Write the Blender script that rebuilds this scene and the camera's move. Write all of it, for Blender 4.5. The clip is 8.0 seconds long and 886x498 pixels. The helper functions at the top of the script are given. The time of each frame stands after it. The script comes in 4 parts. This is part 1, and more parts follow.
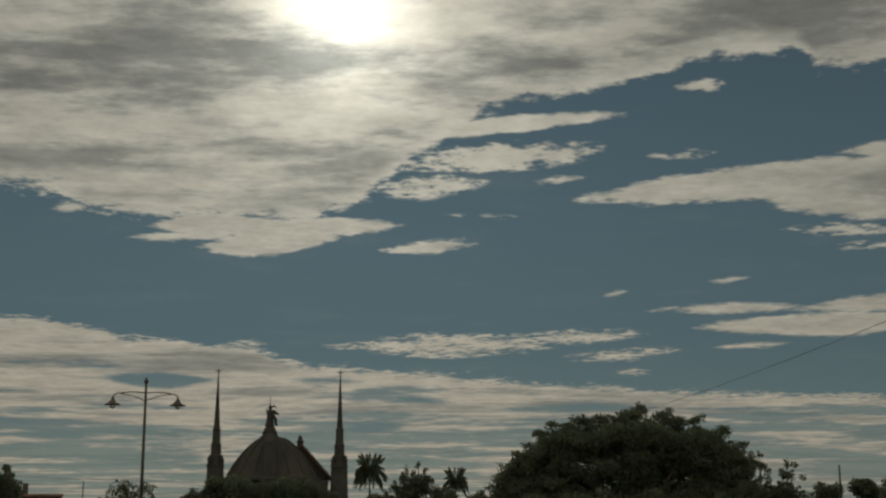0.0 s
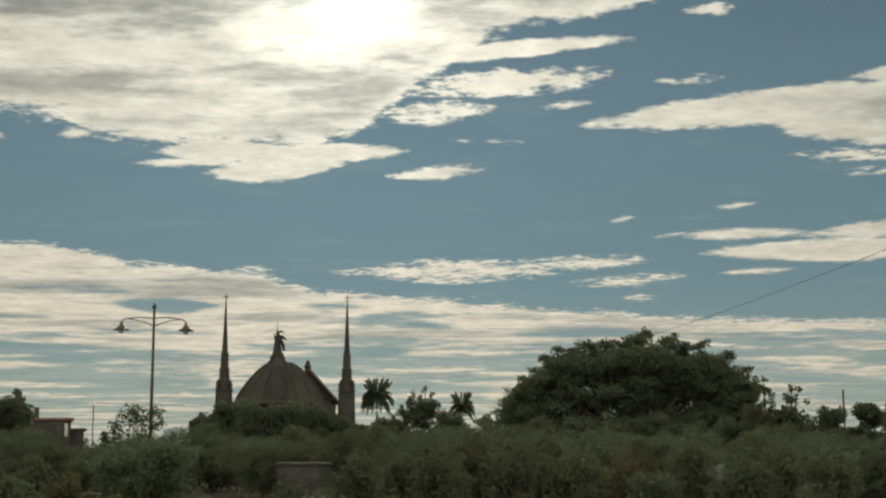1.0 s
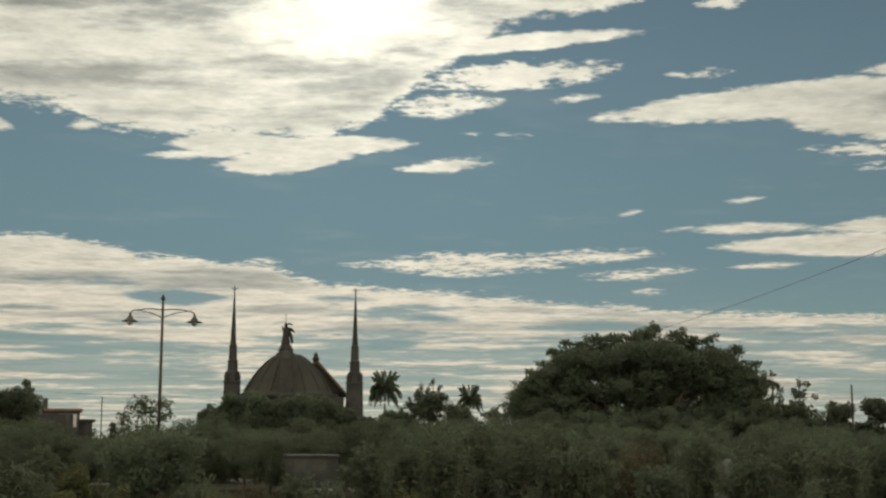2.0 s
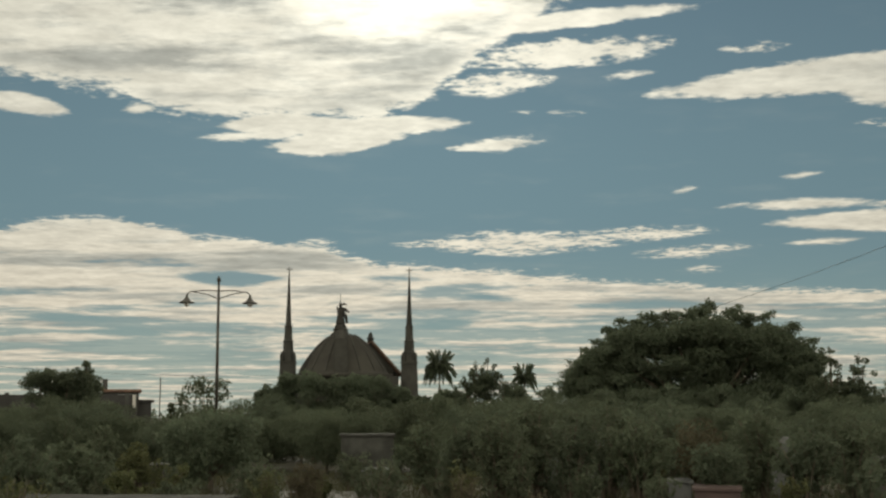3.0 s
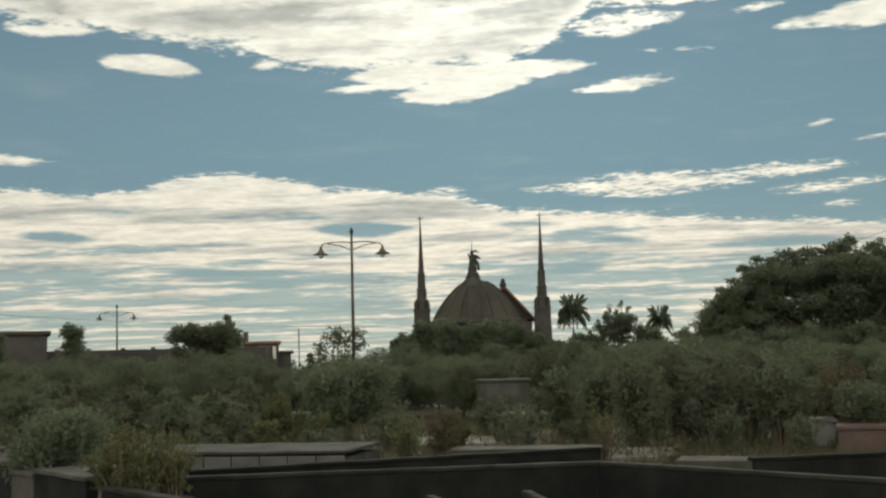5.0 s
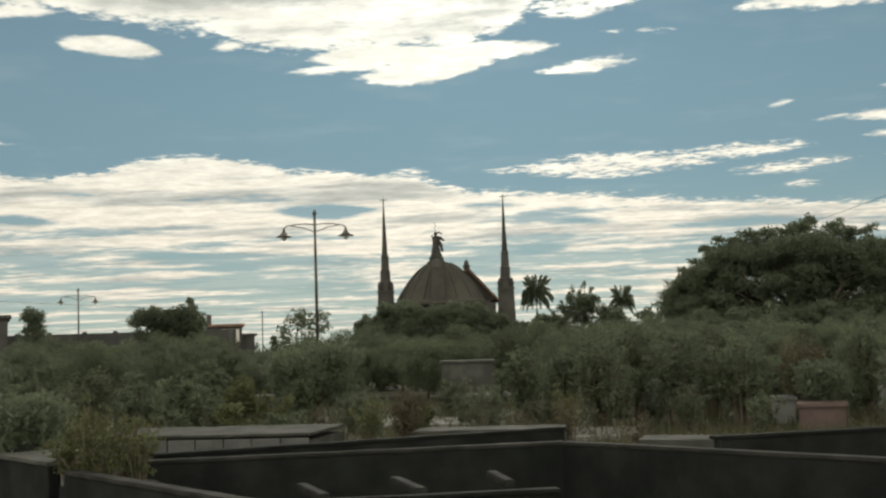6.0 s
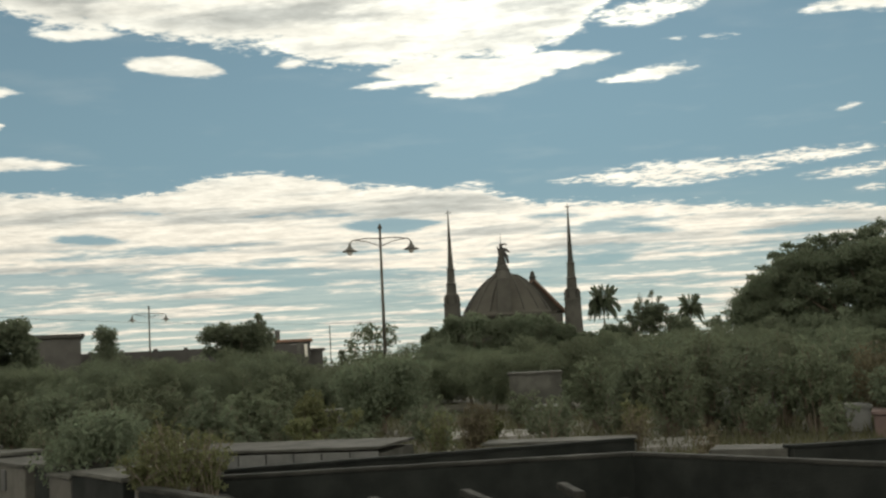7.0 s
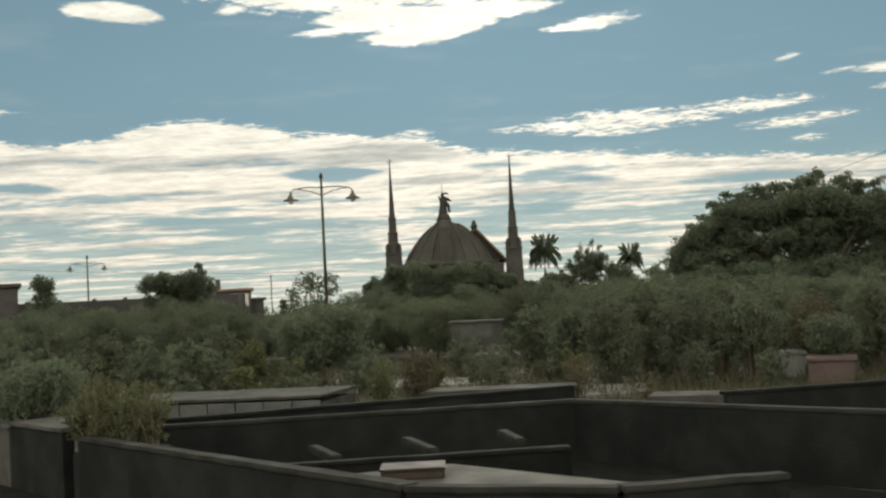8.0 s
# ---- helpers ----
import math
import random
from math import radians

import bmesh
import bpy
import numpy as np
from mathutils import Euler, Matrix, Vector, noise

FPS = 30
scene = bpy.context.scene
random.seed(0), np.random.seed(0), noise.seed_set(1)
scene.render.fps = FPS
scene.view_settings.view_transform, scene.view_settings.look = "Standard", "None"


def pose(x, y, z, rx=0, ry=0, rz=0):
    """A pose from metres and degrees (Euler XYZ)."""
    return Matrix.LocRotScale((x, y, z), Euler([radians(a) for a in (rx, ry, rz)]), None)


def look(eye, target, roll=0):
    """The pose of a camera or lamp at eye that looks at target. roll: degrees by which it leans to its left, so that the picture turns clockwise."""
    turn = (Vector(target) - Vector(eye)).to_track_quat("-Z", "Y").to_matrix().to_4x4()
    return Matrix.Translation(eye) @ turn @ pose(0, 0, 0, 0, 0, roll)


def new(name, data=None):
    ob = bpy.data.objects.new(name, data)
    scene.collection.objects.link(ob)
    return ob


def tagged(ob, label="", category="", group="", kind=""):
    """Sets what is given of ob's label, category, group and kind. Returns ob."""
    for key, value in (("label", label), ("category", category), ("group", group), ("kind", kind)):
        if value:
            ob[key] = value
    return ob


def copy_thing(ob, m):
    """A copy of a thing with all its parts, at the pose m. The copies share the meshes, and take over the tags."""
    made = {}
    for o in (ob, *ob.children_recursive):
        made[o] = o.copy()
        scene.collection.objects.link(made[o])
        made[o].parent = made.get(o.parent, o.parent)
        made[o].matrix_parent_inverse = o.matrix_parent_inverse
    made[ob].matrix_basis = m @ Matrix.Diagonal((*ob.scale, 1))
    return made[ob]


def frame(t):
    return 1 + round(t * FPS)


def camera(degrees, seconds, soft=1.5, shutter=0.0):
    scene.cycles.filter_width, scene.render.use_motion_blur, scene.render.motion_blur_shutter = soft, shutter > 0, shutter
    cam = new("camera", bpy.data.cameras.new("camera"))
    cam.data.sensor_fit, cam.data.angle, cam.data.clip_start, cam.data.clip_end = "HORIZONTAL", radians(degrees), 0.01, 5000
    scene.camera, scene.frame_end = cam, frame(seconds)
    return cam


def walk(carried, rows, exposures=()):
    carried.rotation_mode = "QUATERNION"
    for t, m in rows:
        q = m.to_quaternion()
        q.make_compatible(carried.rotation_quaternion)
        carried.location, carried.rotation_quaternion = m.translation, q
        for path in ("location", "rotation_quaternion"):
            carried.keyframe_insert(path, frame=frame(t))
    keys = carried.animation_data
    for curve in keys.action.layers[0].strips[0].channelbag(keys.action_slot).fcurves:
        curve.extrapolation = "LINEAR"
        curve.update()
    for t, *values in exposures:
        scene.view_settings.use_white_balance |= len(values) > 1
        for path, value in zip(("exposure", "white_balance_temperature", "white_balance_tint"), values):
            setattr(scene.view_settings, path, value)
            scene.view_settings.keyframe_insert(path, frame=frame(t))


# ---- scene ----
LENS = 38.43
EYE = 1.95
# seconds, yaw, pitch, roll of a camera that turns where it stands
TURNS = [
    (0, 0.05, 12.12, 0.21), (0.1, -0.24, 11.30, 0.27), (0.2, -0.26, 11.12, 0.44), (0.5, 0.15, 9.52, 0.10),
    (0.7, 0.22, 8.50, 0.11), (1, 0.34, 8.78, 0.19), (1.2, 0.50, 8.91, 0.05), (2.3, 0.70, 8.14, -0.14),
    (2.5, 0.95, 7.98, -0.09), (2.7, 1.89, 8.00, 0.04), (3, 3.13, 7.53, 0.11), (3.2, 4.49, 7.43, 0.44),
    (3.5, 6.13, 7.55, 0.67), (3.7, 6.93, 7.28, 0.83), (4, 8.10, 6.81, 0.85), (4.2, 8.79, 6.26, 0.79),
    (5.3, 9.00, 5.14, 1.69), (5.5, 8.33, 5.32, 1.92), (5.7, 7.62, 5.15, 1.95), (6, 7.56, 4.30, 1.88),
    (6.2, 7.18, 3.90, 1.67), (6.5, 7.44, 2.69, 2.23), (6.8, 9.28, 4.73, 2.39), (7, 10.59, 4.97, 2.73),
    (7.2, 11.98, 3.94, 3.23), (7.3, 12.65, 3.71, 3.26), (7.4, 13.34, 3.48, 3.57), (7.5, 13.00, 3.17, 3.57),
    (7.6, 12.08, 3.25, 3.00), (7.8, 9.51, 3.02, 2.35), (8, 7.96, 2.55, 2.89)]
cam = camera(LENS, 8.0, soft=2.4)
walk(cam, [(t, pose(0, 0, EYE, 90 + p, r, y)) for t, y, p, r in TURNS],
     exposures=[(0, -1.08, 6600, 5), (0.3, -0.7, 6600, 5), (0.6, -0.3, 6600, 5), (1.0, -0.05, 6600, 5),
                (2.5, -0.02, 6600, 5), (4.0, 0.1, 6500, 5), (5.5, 0.40, 6380, 6), (8.0, 0.52, 6350, 7)])

# ---- world: sky, cloud banks, sun ----
SUN_AZ, SUN_EL = -4.8, 23.0
world = bpy.data.worlds.new("world")
scene.world = world
world.use_nodes = True


class Net:
    """Short hand for shader nodes."""

    def __init__(self, tree):
        self.tree = tree
        tree.nodes.clear()

    def node(self, kind, **inputs):
        n = self.tree.nodes.new(kind)
        for key, value in inputs.items():
            self.put(n.inputs[key.replace("_", " ")], value)
        return n

    def put(self, socket, value):
        if isinstance(value, bpy.types.NodeSocket):
            self.tree.links.new(value, socket)
        else:
            socket.default_value = value

    def math(self, op, a, b=0.0, c=0.0, clamp=False):
        n = self.tree.nodes.new("ShaderNodeMath")
        n.operation, n.use_clamp = op, clamp
        for s, v in zip(n.inputs, (a, b, c)):
            self.put(s, v)
        return n.outputs[0]

    def vec(self, op, a, b=(0, 0, 0), scale=1.0):
        n = self.tree.nodes.new("ShaderNodeVectorMath")
        n.operation = op
        self.put(n.inputs[0], a)
        self.put(n.inputs[1], b)
        if op == "SCALE":
            self.put(n.inputs["Scale"], scale)
        return n.outputs["Value"] if op in ("DOT_PRODUCT", "LENGTH") else n.outputs[0]

    def noise(self, at, scale=1.0, detail=4.0, rough=0.55, colour=False):
        n = self.node("ShaderNodeTexNoise", Vector=at, Scale=scale, Detail=detail, Roughness=rough)
        return n.outputs["Color" if colour else "Fac"]

    def step(self, x, lo, hi, to_lo=0.0, to_hi=1.0, smooth=True):
        n = self.tree.nodes.new("ShaderNodeMapRange")
        n.interpolation_type = "SMOOTHSTEP" if smooth else "LINEAR"
        for s, v in zip(n.inputs[:5], (x, lo, hi, to_lo, to_hi)):
            self.put(s, v)
        return n.outputs[0]

    def mix(self, f, a, b):
        n = self.tree.nodes.new("ShaderNodeMix")
        n.data_type = "RGBA"
        self.put(n.inputs[0], f)
        self.put(n.inputs[6], a)
        self.put(n.inputs[7], b)
        return n.outputs[2]


def build_sky():
    g = Net(world.node_tree)
    way = g.vec("NORMALIZE", g.node("ShaderNodeTexCoord").outputs["Generated"])
    xyz = g.node("ShaderNodeSeparateXYZ", Vector=way).outputs
    az = g.math("MULTIPLY", g.math("ARCTAN2", xyz[0], xyz[1]), 57.2958)
    el = g.math("MULTIPLY", g.math("ARCSINE", xyz[2]), 57.2958)
    comb = g.node("ShaderNodeCombineXYZ", X=az, Y=el, Z=0.0).outputs[0]
    # the flat cloud layer overhead: its grain shrinks to streaks towards the horizon
    over = g.math("ADD", g.math("MAXIMUM", xyz[2], 0.0), 0.035)
    layer = g.node("ShaderNodeCombineXYZ", X=g.math("DIVIDE", xyz[0], over), Y=g.math("DIVIDE", xyz[1], over), Z=0.0).outputs[0]
    broad = g.noise(layer, 2.4, 6.0, 0.55)
    medium = g.noise(g.vec("ADD", layer, (7.3, 2.1, 0.0)), 6.0, 7.0, 0.60)
    fine = g.noise(g.vec("ADD", layer, (3.1, 9.4, 0.0)), 19.0, 6.0, 0.62)
    wave = g.noise(g.vec("MULTIPLY", layer, (0.7, 1.0, 1.0)), 1.15, 7.0, 0.60)
    warp = g.vec("SUBTRACT", g.noise(layer, 3.4, 5.0, 0.60, True), (0.5, 0.5, 0.5))
    curl = g.vec("SUBTRACT", g.noise(layer, 13.0, 5.0, 0.62, True), (0.5, 0.5, 0.5))
    p = g.vec("ADD", comb, g.vec("MULTIPLY", warp, (2.2, 0.42, 0.0)))
    p = g.vec("ADD", p, g.vec("MULTIPLY", curl, (0.8, 0.17, 0.0)))
    calm = g.vec("ADD", comb, g.vec("MULTIPLY", warp, (1.3, 0.30, 0.0)))
    pxyz = g.node("ShaderNodeSeparateXYZ", Vector=p).outputs

    def rim(points):
        """A line over the bearing, from (bearing, elevation) to the next."""
        total = points[0][1]
        for (a0, e0), (a1, e1) in zip(points, points[1:]):
            total = g.math("ADD", total, g.step(pxyz[0], a0, a1, 0.0, e1 - e0, False))
        return total

    def lenses(pieces, where=None):
        """The union of lens-shaped pieces, in degrees inside their edge: bearing, elevation, half width, half height, tilt."""
        total = None
        for a, e, rx, ry, tilt in pieces:
            m = g.node("ShaderNodeMapping", Vector=where or calm, Location=(a, e, 0), Rotation=(0, 0, radians(tilt)), Scale=(rx, ry, 1))
            m.vector_type = "TEXTURE"
            q = g.node("ShaderNodeSeparateXYZ", Vector=g.vec("ABSOLUTE", m.outputs[0])).outputs
            r = g.math("ADD", g.math("POWER", q[0], 1.7), g.math("POWER", q[1], 1.4))
            v = g.math("MAXIMUM", g.math("MULTIPLY", g.math("SUBTRACT", 1.0, r), ry), -1.0)
            total = v if total is None else g.math("MAXIMUM", total, v)
        return total

    # the great bank round the sun: all that lies over its ragged lower rim, with tongues and loose lenses
    bank = g.math("SUBTRACT", pxyz[1], rim([
        (-38, 15.7), (-31.5, 16.0), (-25.9, 14.6), (-24.5, 14.9), (-22.8, 14.4), (-20.3, 14.2), (-17.3, 14.1), (-16.0, 13.3), (-13.7, 13.1),
        (-5.8, 13.25), (-3.8, 14.2), (-1.9, 15.7), (0.6, 17.3), (2.9, 18.3), (8.4, 19.1), (13.1, 20.2), (16.4, 20.1), (17.1, 19.2), (25.5, 18.6)]))
    tongues = lenses([
        (-11.67, 12.49, 2.5, 0.27, 3.4), (-7.95, 12.3, 3.45, 0.66, 5.7), (-5.4, 13.1, 3.9, 0.50, 2.1), (-10.61, 13.05, 3.3, 0.56, 3.1), (-8.6, 12.95, 2.6, 0.55, 3.0),
        (1.63, 17.57, 7.56, 0.44, 4.1), (-16.91, 13.5, 1.0, 0.26, 6.0)], p)
    loose = lenses([
        (-0.62, 12.2, 2.25, 0.36, 4.7), (5.49, 15.15, 1.38, 0.17, 2.1), (15.0, 14.65, 9.1, 0.86, 2.4), (20.11, 14.0, 6.05, 1.37, 0.7), (20.51, 15.55, 2.91, 0.49, -3.3)])
    small = lenses([
        (9.9, 9.22, 0.82, 0.12, 3.5), (13.18, 9.18, 3.04, 0.30, -0.2), (17.3, 8.31, 6.38, 0.56, -0.5), (19.5, 9.16, 4.26, 0.39, 1.9), (13.68, 7.52, 1.64, 0.18, 0.9),
        (12.75, 10.45, 0.95, 0.18, 4.4), (7.82, 10.02, 0.58, 0.13, 6.9)])
    aside = lenses([
        (-21.97, 13.38, 2.6, 0.50, -5.5), (-26.13, 14.74, 1.89, 0.28, 1.2), (-27.52, 9.16, 1.26, 0.22, 1.1), (-30.88, 12.19, 2.19, 0.36, 0.9), (-33.06, 10.81, 3.6, 1.47, 1.1), (-31.27, 9.18, 5.01, 0.36, -0.1)], p)
    cobbled = lenses([
        (2.66, 16.2, 5.94, 0.72, 2.5), (-0.82, 14.91, 2.97, 0.58, 3.4), (0.38, 7.8, 5.83, 0.58, 1.0), (6.06, 8.12, 3.2, 0.40, 1.2), (8.12, 7.29, 2.86, 0.32, 3.2),
        (8.48, 6.46, 1.0, 0.16, 0.7), (-9.0, 7.75, 1.3, 0.17, 2.0), (11.2, 16.04, 1.7, 0.28, 0.0), (17.87, 12.35, 2.55, 0.36, -4.1), (19.07, 11.58, 1.75, 0.24, -1.3), (1.8, 13.57, 1.64, 0.16, -1.1), (12.31, 19.03, 1.4, 0.34, -1.8)], p)
    # the low sheet of streaks: all that lies under its upper rim
    sheet = g.math("SUBTRACT", rim([
        (-40.5, 7.4), (-31.9, 7.9), (-27.2, 8.0), (-24.5, 7.75), (-21.8, 8.3), (-19.7, 8.7), (-17.2, 8.75), (-15.6, 8.45), (-14.4, 8.05),
        (-9.5, 7.8), (-8.6, 7.7), (-6.2, 6.9), (-2.5, 6.75), (3.8, 6.15), (11.3, 5.6), (19.1, 5.25), (24.2, 5.0)]), pxyz[1])
    holes = lenses([
        (-12.64, 6.14, 2.6, 0.42, -0.9), (-26.05, 5.89, 1.9, 0.32, -2.3), (-19.57, 4.31, 2.6, 0.26, -1.5), (5.5, 4.95, 3.3, 0.26, 0.6), (-3.09, 4.14, 1.9, 0.29, 3.5),
        (-6.78, 3.2, 2.3, 0.20, 6.0), (-16.93, 3.71, 2.6, 0.26, -0.6), (-1.02, 5.34, 1.6, 0.22, -3.7), (-5.2, 6.2, 1.7, 0.16, -2.0), (-23.5, 7.0, 1.9, 0.12, -2.0)])

    def rag(field, rough, softness):
        """Cloud cover out of a field in degrees: its edge broken by noise."""
        n = g.math("ADD", g.math("MULTIPLY", g.math("SUBTRACT", medium, 0.5), 2.2), g.math("MULTIPLY", g.math("SUBTRACT", fine, 0.5), 2.0))
        d = g.math("ADD", field, g.math("MULTIPLY", n, rough))
        return g.step(d, -0.02, softness)

    body = g.math("MAXIMUM", rag(bank, 0.8, 0.5), rag(tongues, 0.20, 0.20))
    body = g.math("MAXIMUM", body, rag(loose, 0.30, 0.26))
    body = g.math("MAXIMUM", body, rag(g.math("MAXIMUM", small, aside), 0.15, 0.20))
    pebble = g.math("ADD", g.math("MULTIPLY", fine, 0.6), g.math("MULTIPLY", medium, 0.4))
    cob = g.math("MULTIPLY", g.step(cobbled, -0.06, 0.16), g.step(g.math("ADD", pebble, g.math("MULTIPLY", cobbled, 0.20)), 0.47, 0.60))
    body = g.math("MAXIMUM", body, cob)
    # the sheet opens into streaks lower down, most where it is thin
    open_ = g.step(el, 6.6, 3.6, 0.34, 0.53)
    lines = g.step(g.math("ADD", wave, g.math("MULTIPLY", g.math("SUBTRACT", medium, 0.5), 0.22)), g.math("SUBTRACT", open_, 0.06), g.math("ADD", open_, 0.06))
    low = g.math("MULTIPLY", rag(sheet, 0.42, 0.24), g.math("ADD", g.math("MULTIPLY", lines, 0.82), 0.18))
    low = g.math("MULTIPLY", low, g.math("SUBTRACT", 1.0, g.math("MULTIPLY", rag(holes, 0.14, 0.2), 0.95)))
    # unseen cloud cover outside the view, added for its fill light
    far = g.math("MAXIMUM", g.step(g.math("ABSOLUTE", az), 38.0, 50.0), g.step(el, 27.0, 33.0))
    far = g.math("MULTIPLY", far, g.step(g.noise(g.vec("MULTIPLY", comb, (0.05, 0.12, 1.0)), 1.0, 6.0, 0.6), 0.38, 0.56))
    cover = g.math("MAXIMUM", g.math("MAXIMUM", body, low), far)
    # brightness: round the veiled sun, bright at thin edges, greyer where the cloud is thick
    sun = Vector((math.sin(radians(SUN_AZ)) * math.cos(radians(SUN_EL)), math.cos(radians(SUN_AZ)) * math.cos(radians(SUN_EL)), math.sin(radians(SUN_EL))))
    ang = g.math("MULTIPLY", g.math("ARCCOSINE", g.vec("DOT_PRODUCT", way, tuple(sun))), 57.2958)
    near = g.math("DIVIDE", 1.0, g.math("ADD", 1.0, g.math("POWER", g.math("DIVIDE", ang, 3.0), 2.8)))
    wide = g.math("DIVIDE", 1.0, g.math("ADD", 1.0, g.math("POWER", g.math("DIVIDE", ang, 15.0), 2.0)))
    deep = g.step(g.math("MAXIMUM", bank, g.math("SUBTRACT", loose, 0.1)), 0.15, 1.3)
    shade = g.noise(g.vec("ADD", g.vec("MULTIPLY", layer, (0.62, 1.0, 1.0)), (1.7, 0.4, 0.0)), 2.7, 8.0, 0.62)
    heavy = g.step(el, 12.0, 20.0, 0.66, 1.0)
    grey = g.math("MULTIPLY", g.math("MULTIPLY", g.step(shade, 0.43, 0.60), deep), heavy)
    under = g.noise(g.vec("ADD", g.vec("MULTIPLY", layer, (0.55, 1.0, 1.0)), (4.4, 6.1, 0.0)), 1.5, 8.0, 0.60)
    ripple = g.math("MULTIPLY", g.step(under, 0.46, 0.62), g.step(el, 10.0, 8.0))
    grey = g.math("MAXIMUM", grey, g.math("MULTIPLY", g.math("MULTIPLY", ripple, g.step(sheet, 0.05, 0.5)), 0.72))
    lum = g.math("ADD", g.math("MULTIPLY", wide, 0.30), g.math("ADD", g.math("MULTIPLY", near, 2.3), 0.52))
    # unseen clouds behind the camera made brighter, added fill for the sides facing it
    lum = g.math("ADD", lum, g.math("MULTIPLY", g.step(g.math("ABSOLUTE", az), 50.0, 110.0), 1.25))
    lum = g.math("MULTIPLY", lum, g.step(grey, 0.0, 1.0, 1.08, 0.48, False))
    lum = g.math("MULTIPLY", lum, g.step(medium, 0.34, 0.66, 0.85, 1.14, False))
    lum = g.math("MULTIPLY", lum, g.step(fine, 0.32, 0.68, 0.91, 1.08, False))
    # unseen overhead cloud dimmed, so that tops are lit less than fronts
    lum = g.math("MULTIPLY", lum, g.step(el, 30.0, 60.0, 1.0, 0.6))
    tint = g.mix(g.step(el, 3.0, 12.0), (1.08, 0.955, 0.78, 1), (1.035, 0.97, 0.83, 1))
    white = g.vec("SCALE", g.mix(grey, tint, (0.99, 0.975, 0.88, 1)), scale=lum)
    sky = g.node("ShaderNodeTexSky")
    sky.sky_type, sky.sun_disc = "NISHITA", False
    sky.sun_elevation, sky.sun_rotation = radians(SUN_EL), radians(SUN_AZ)
    sky.air_density, sky.dust_density, sky.ozone_density = 1.0, 0.0, 2.0
    blue = g.vec("SCALE", sky.outputs[0], scale=SKY)
    haze = g.mix(g.step(el, 0.0, 9.0), (0.26, 0.345, 0.325, 1), g.mix(g.step(el, 8.0, 24.0), (0.150, 0.238, 0.275, 1), (0.10, 0.16, 0.205, 1)))
    soft = g.mix(0.80, g.node("ShaderNodeHueSaturation", Saturation=0.8, Color=blue).outputs[0], haze)
    soft = g.vec("SCALE", soft, scale=g.math("ADD", 0.93, g.math("MULTIPLY", wide, 0.36)))
    veil = g.math("MULTIPLY", g.step(broad, 0.50, 0.75), 0.05)
    out = g.mix(g.math("MAXIMUM", g.math("MULTIPLY", cover, 0.96), veil), soft, white)
    bg = g.node("ShaderNodeBackground", Color=out, Strength=1.0)
    g.tree.links.new(bg.outputs[0], g.node("ShaderNodeOutputWorld").inputs[0])


SKY = 0.03
build_sky()
lamp = bpy.data.lights.new("sun", "SUN")
lamp.energy, lamp.angle, lamp.color = 0.8, radians(10), (1.0, 0.93, 0.8)
sun_lamp = new("sun", lamp)
sun_lamp.matrix_world = look((0, 0, 0), (-math.sin(radians(SUN_AZ)) * math.cos(radians(SUN_EL)), -math.cos(radians(SUN_AZ)) * math.cos(radians(SUN_EL)), -math.sin(radians(SUN_EL))))


# ---- materials ----
def material(name, colour, dark, rough=0.85, scale=6.0, bump=0.3, leaf=0.0, metal=0.0, fine=60.0):
    """A surface with stains at one scale and grain at another; leaf: the share of light that goes through."""
    m = bpy.data.materials.new(name)
    m.use_nodes = True
    g = Net(m.node_tree)
    at = g.node("ShaderNodeTexCoord").outputs["Object"]
    info = g.node("ShaderNodeObjectInfo").outputs["Random"]
    at = g.vec("ADD", at, g.vec("SCALE", (37.0, 11.0, 5.0), scale=info))
    stain = g.noise(at, scale, 5.0, 0.6)
    grain = g.noise(at, fine, 3.0, 0.6)
    f = g.math("ADD", g.math("MULTIPLY", g.step(stain, 0.33, 0.68), 0.7), g.math("MULTIPLY", grain, 0.3))
    col = g.mix(f, (*dark, 1), (*colour, 1))
    vary = g.node("ShaderNodeHueSaturation", Color=col, Value=g.step(info, 0, 1, 0.88, 1.12, False),
                  Hue=g.step(info, 0, 1, 0.495, 0.505, False)).outputs[0]
    b = g.node("ShaderNodeBsdfPrincipled", Base_Color=vary, Roughness=g.step(stain, 0.3, 0.7, rough, max(0.05, rough - 0.15), False), Metallic=metal)
    b.inputs["Specular IOR Level"].default_value = 0.5 if rough < 0.6 else 0.08
    out = b.outputs[0]
    if bump:
        n = g.node("ShaderNodeBump", Strength=bump, Distance=0.02, Height=g.math("ADD", stain, g.math("MULTIPLY", grain, 0.6)))
        g.put(b.inputs["Normal"], n.outputs[0])
    if leaf:
        isle = g.node("ShaderNodeNewGeometry").outputs["Random Per Island"]
        own = g.node("ShaderNodeHueSaturation", Color=vary, Value=g.step(isle, 0, 1, 0.85, 1.15, False), Hue=g.step(isle, 0, 1, 0.485, 0.51, False)).outputs[0]
        g.put(b.inputs["Base Color"], own)
        b.inputs["Specular IOR Level"].default_value = 0.12
        t = g.node("ShaderNodeBsdfTranslucent", Color=own)
        mixed = g.node("ShaderNodeMixShader", Fac=leaf)
        g.tree.links.new(out, mixed.inputs[1])
        g.tree.links.new(t.outputs[0], mixed.inputs[2])
        out = mixed.outputs[0]
    g.tree.links.new(out, g.node("ShaderNodeOutputMaterial").inputs[0])
    return m


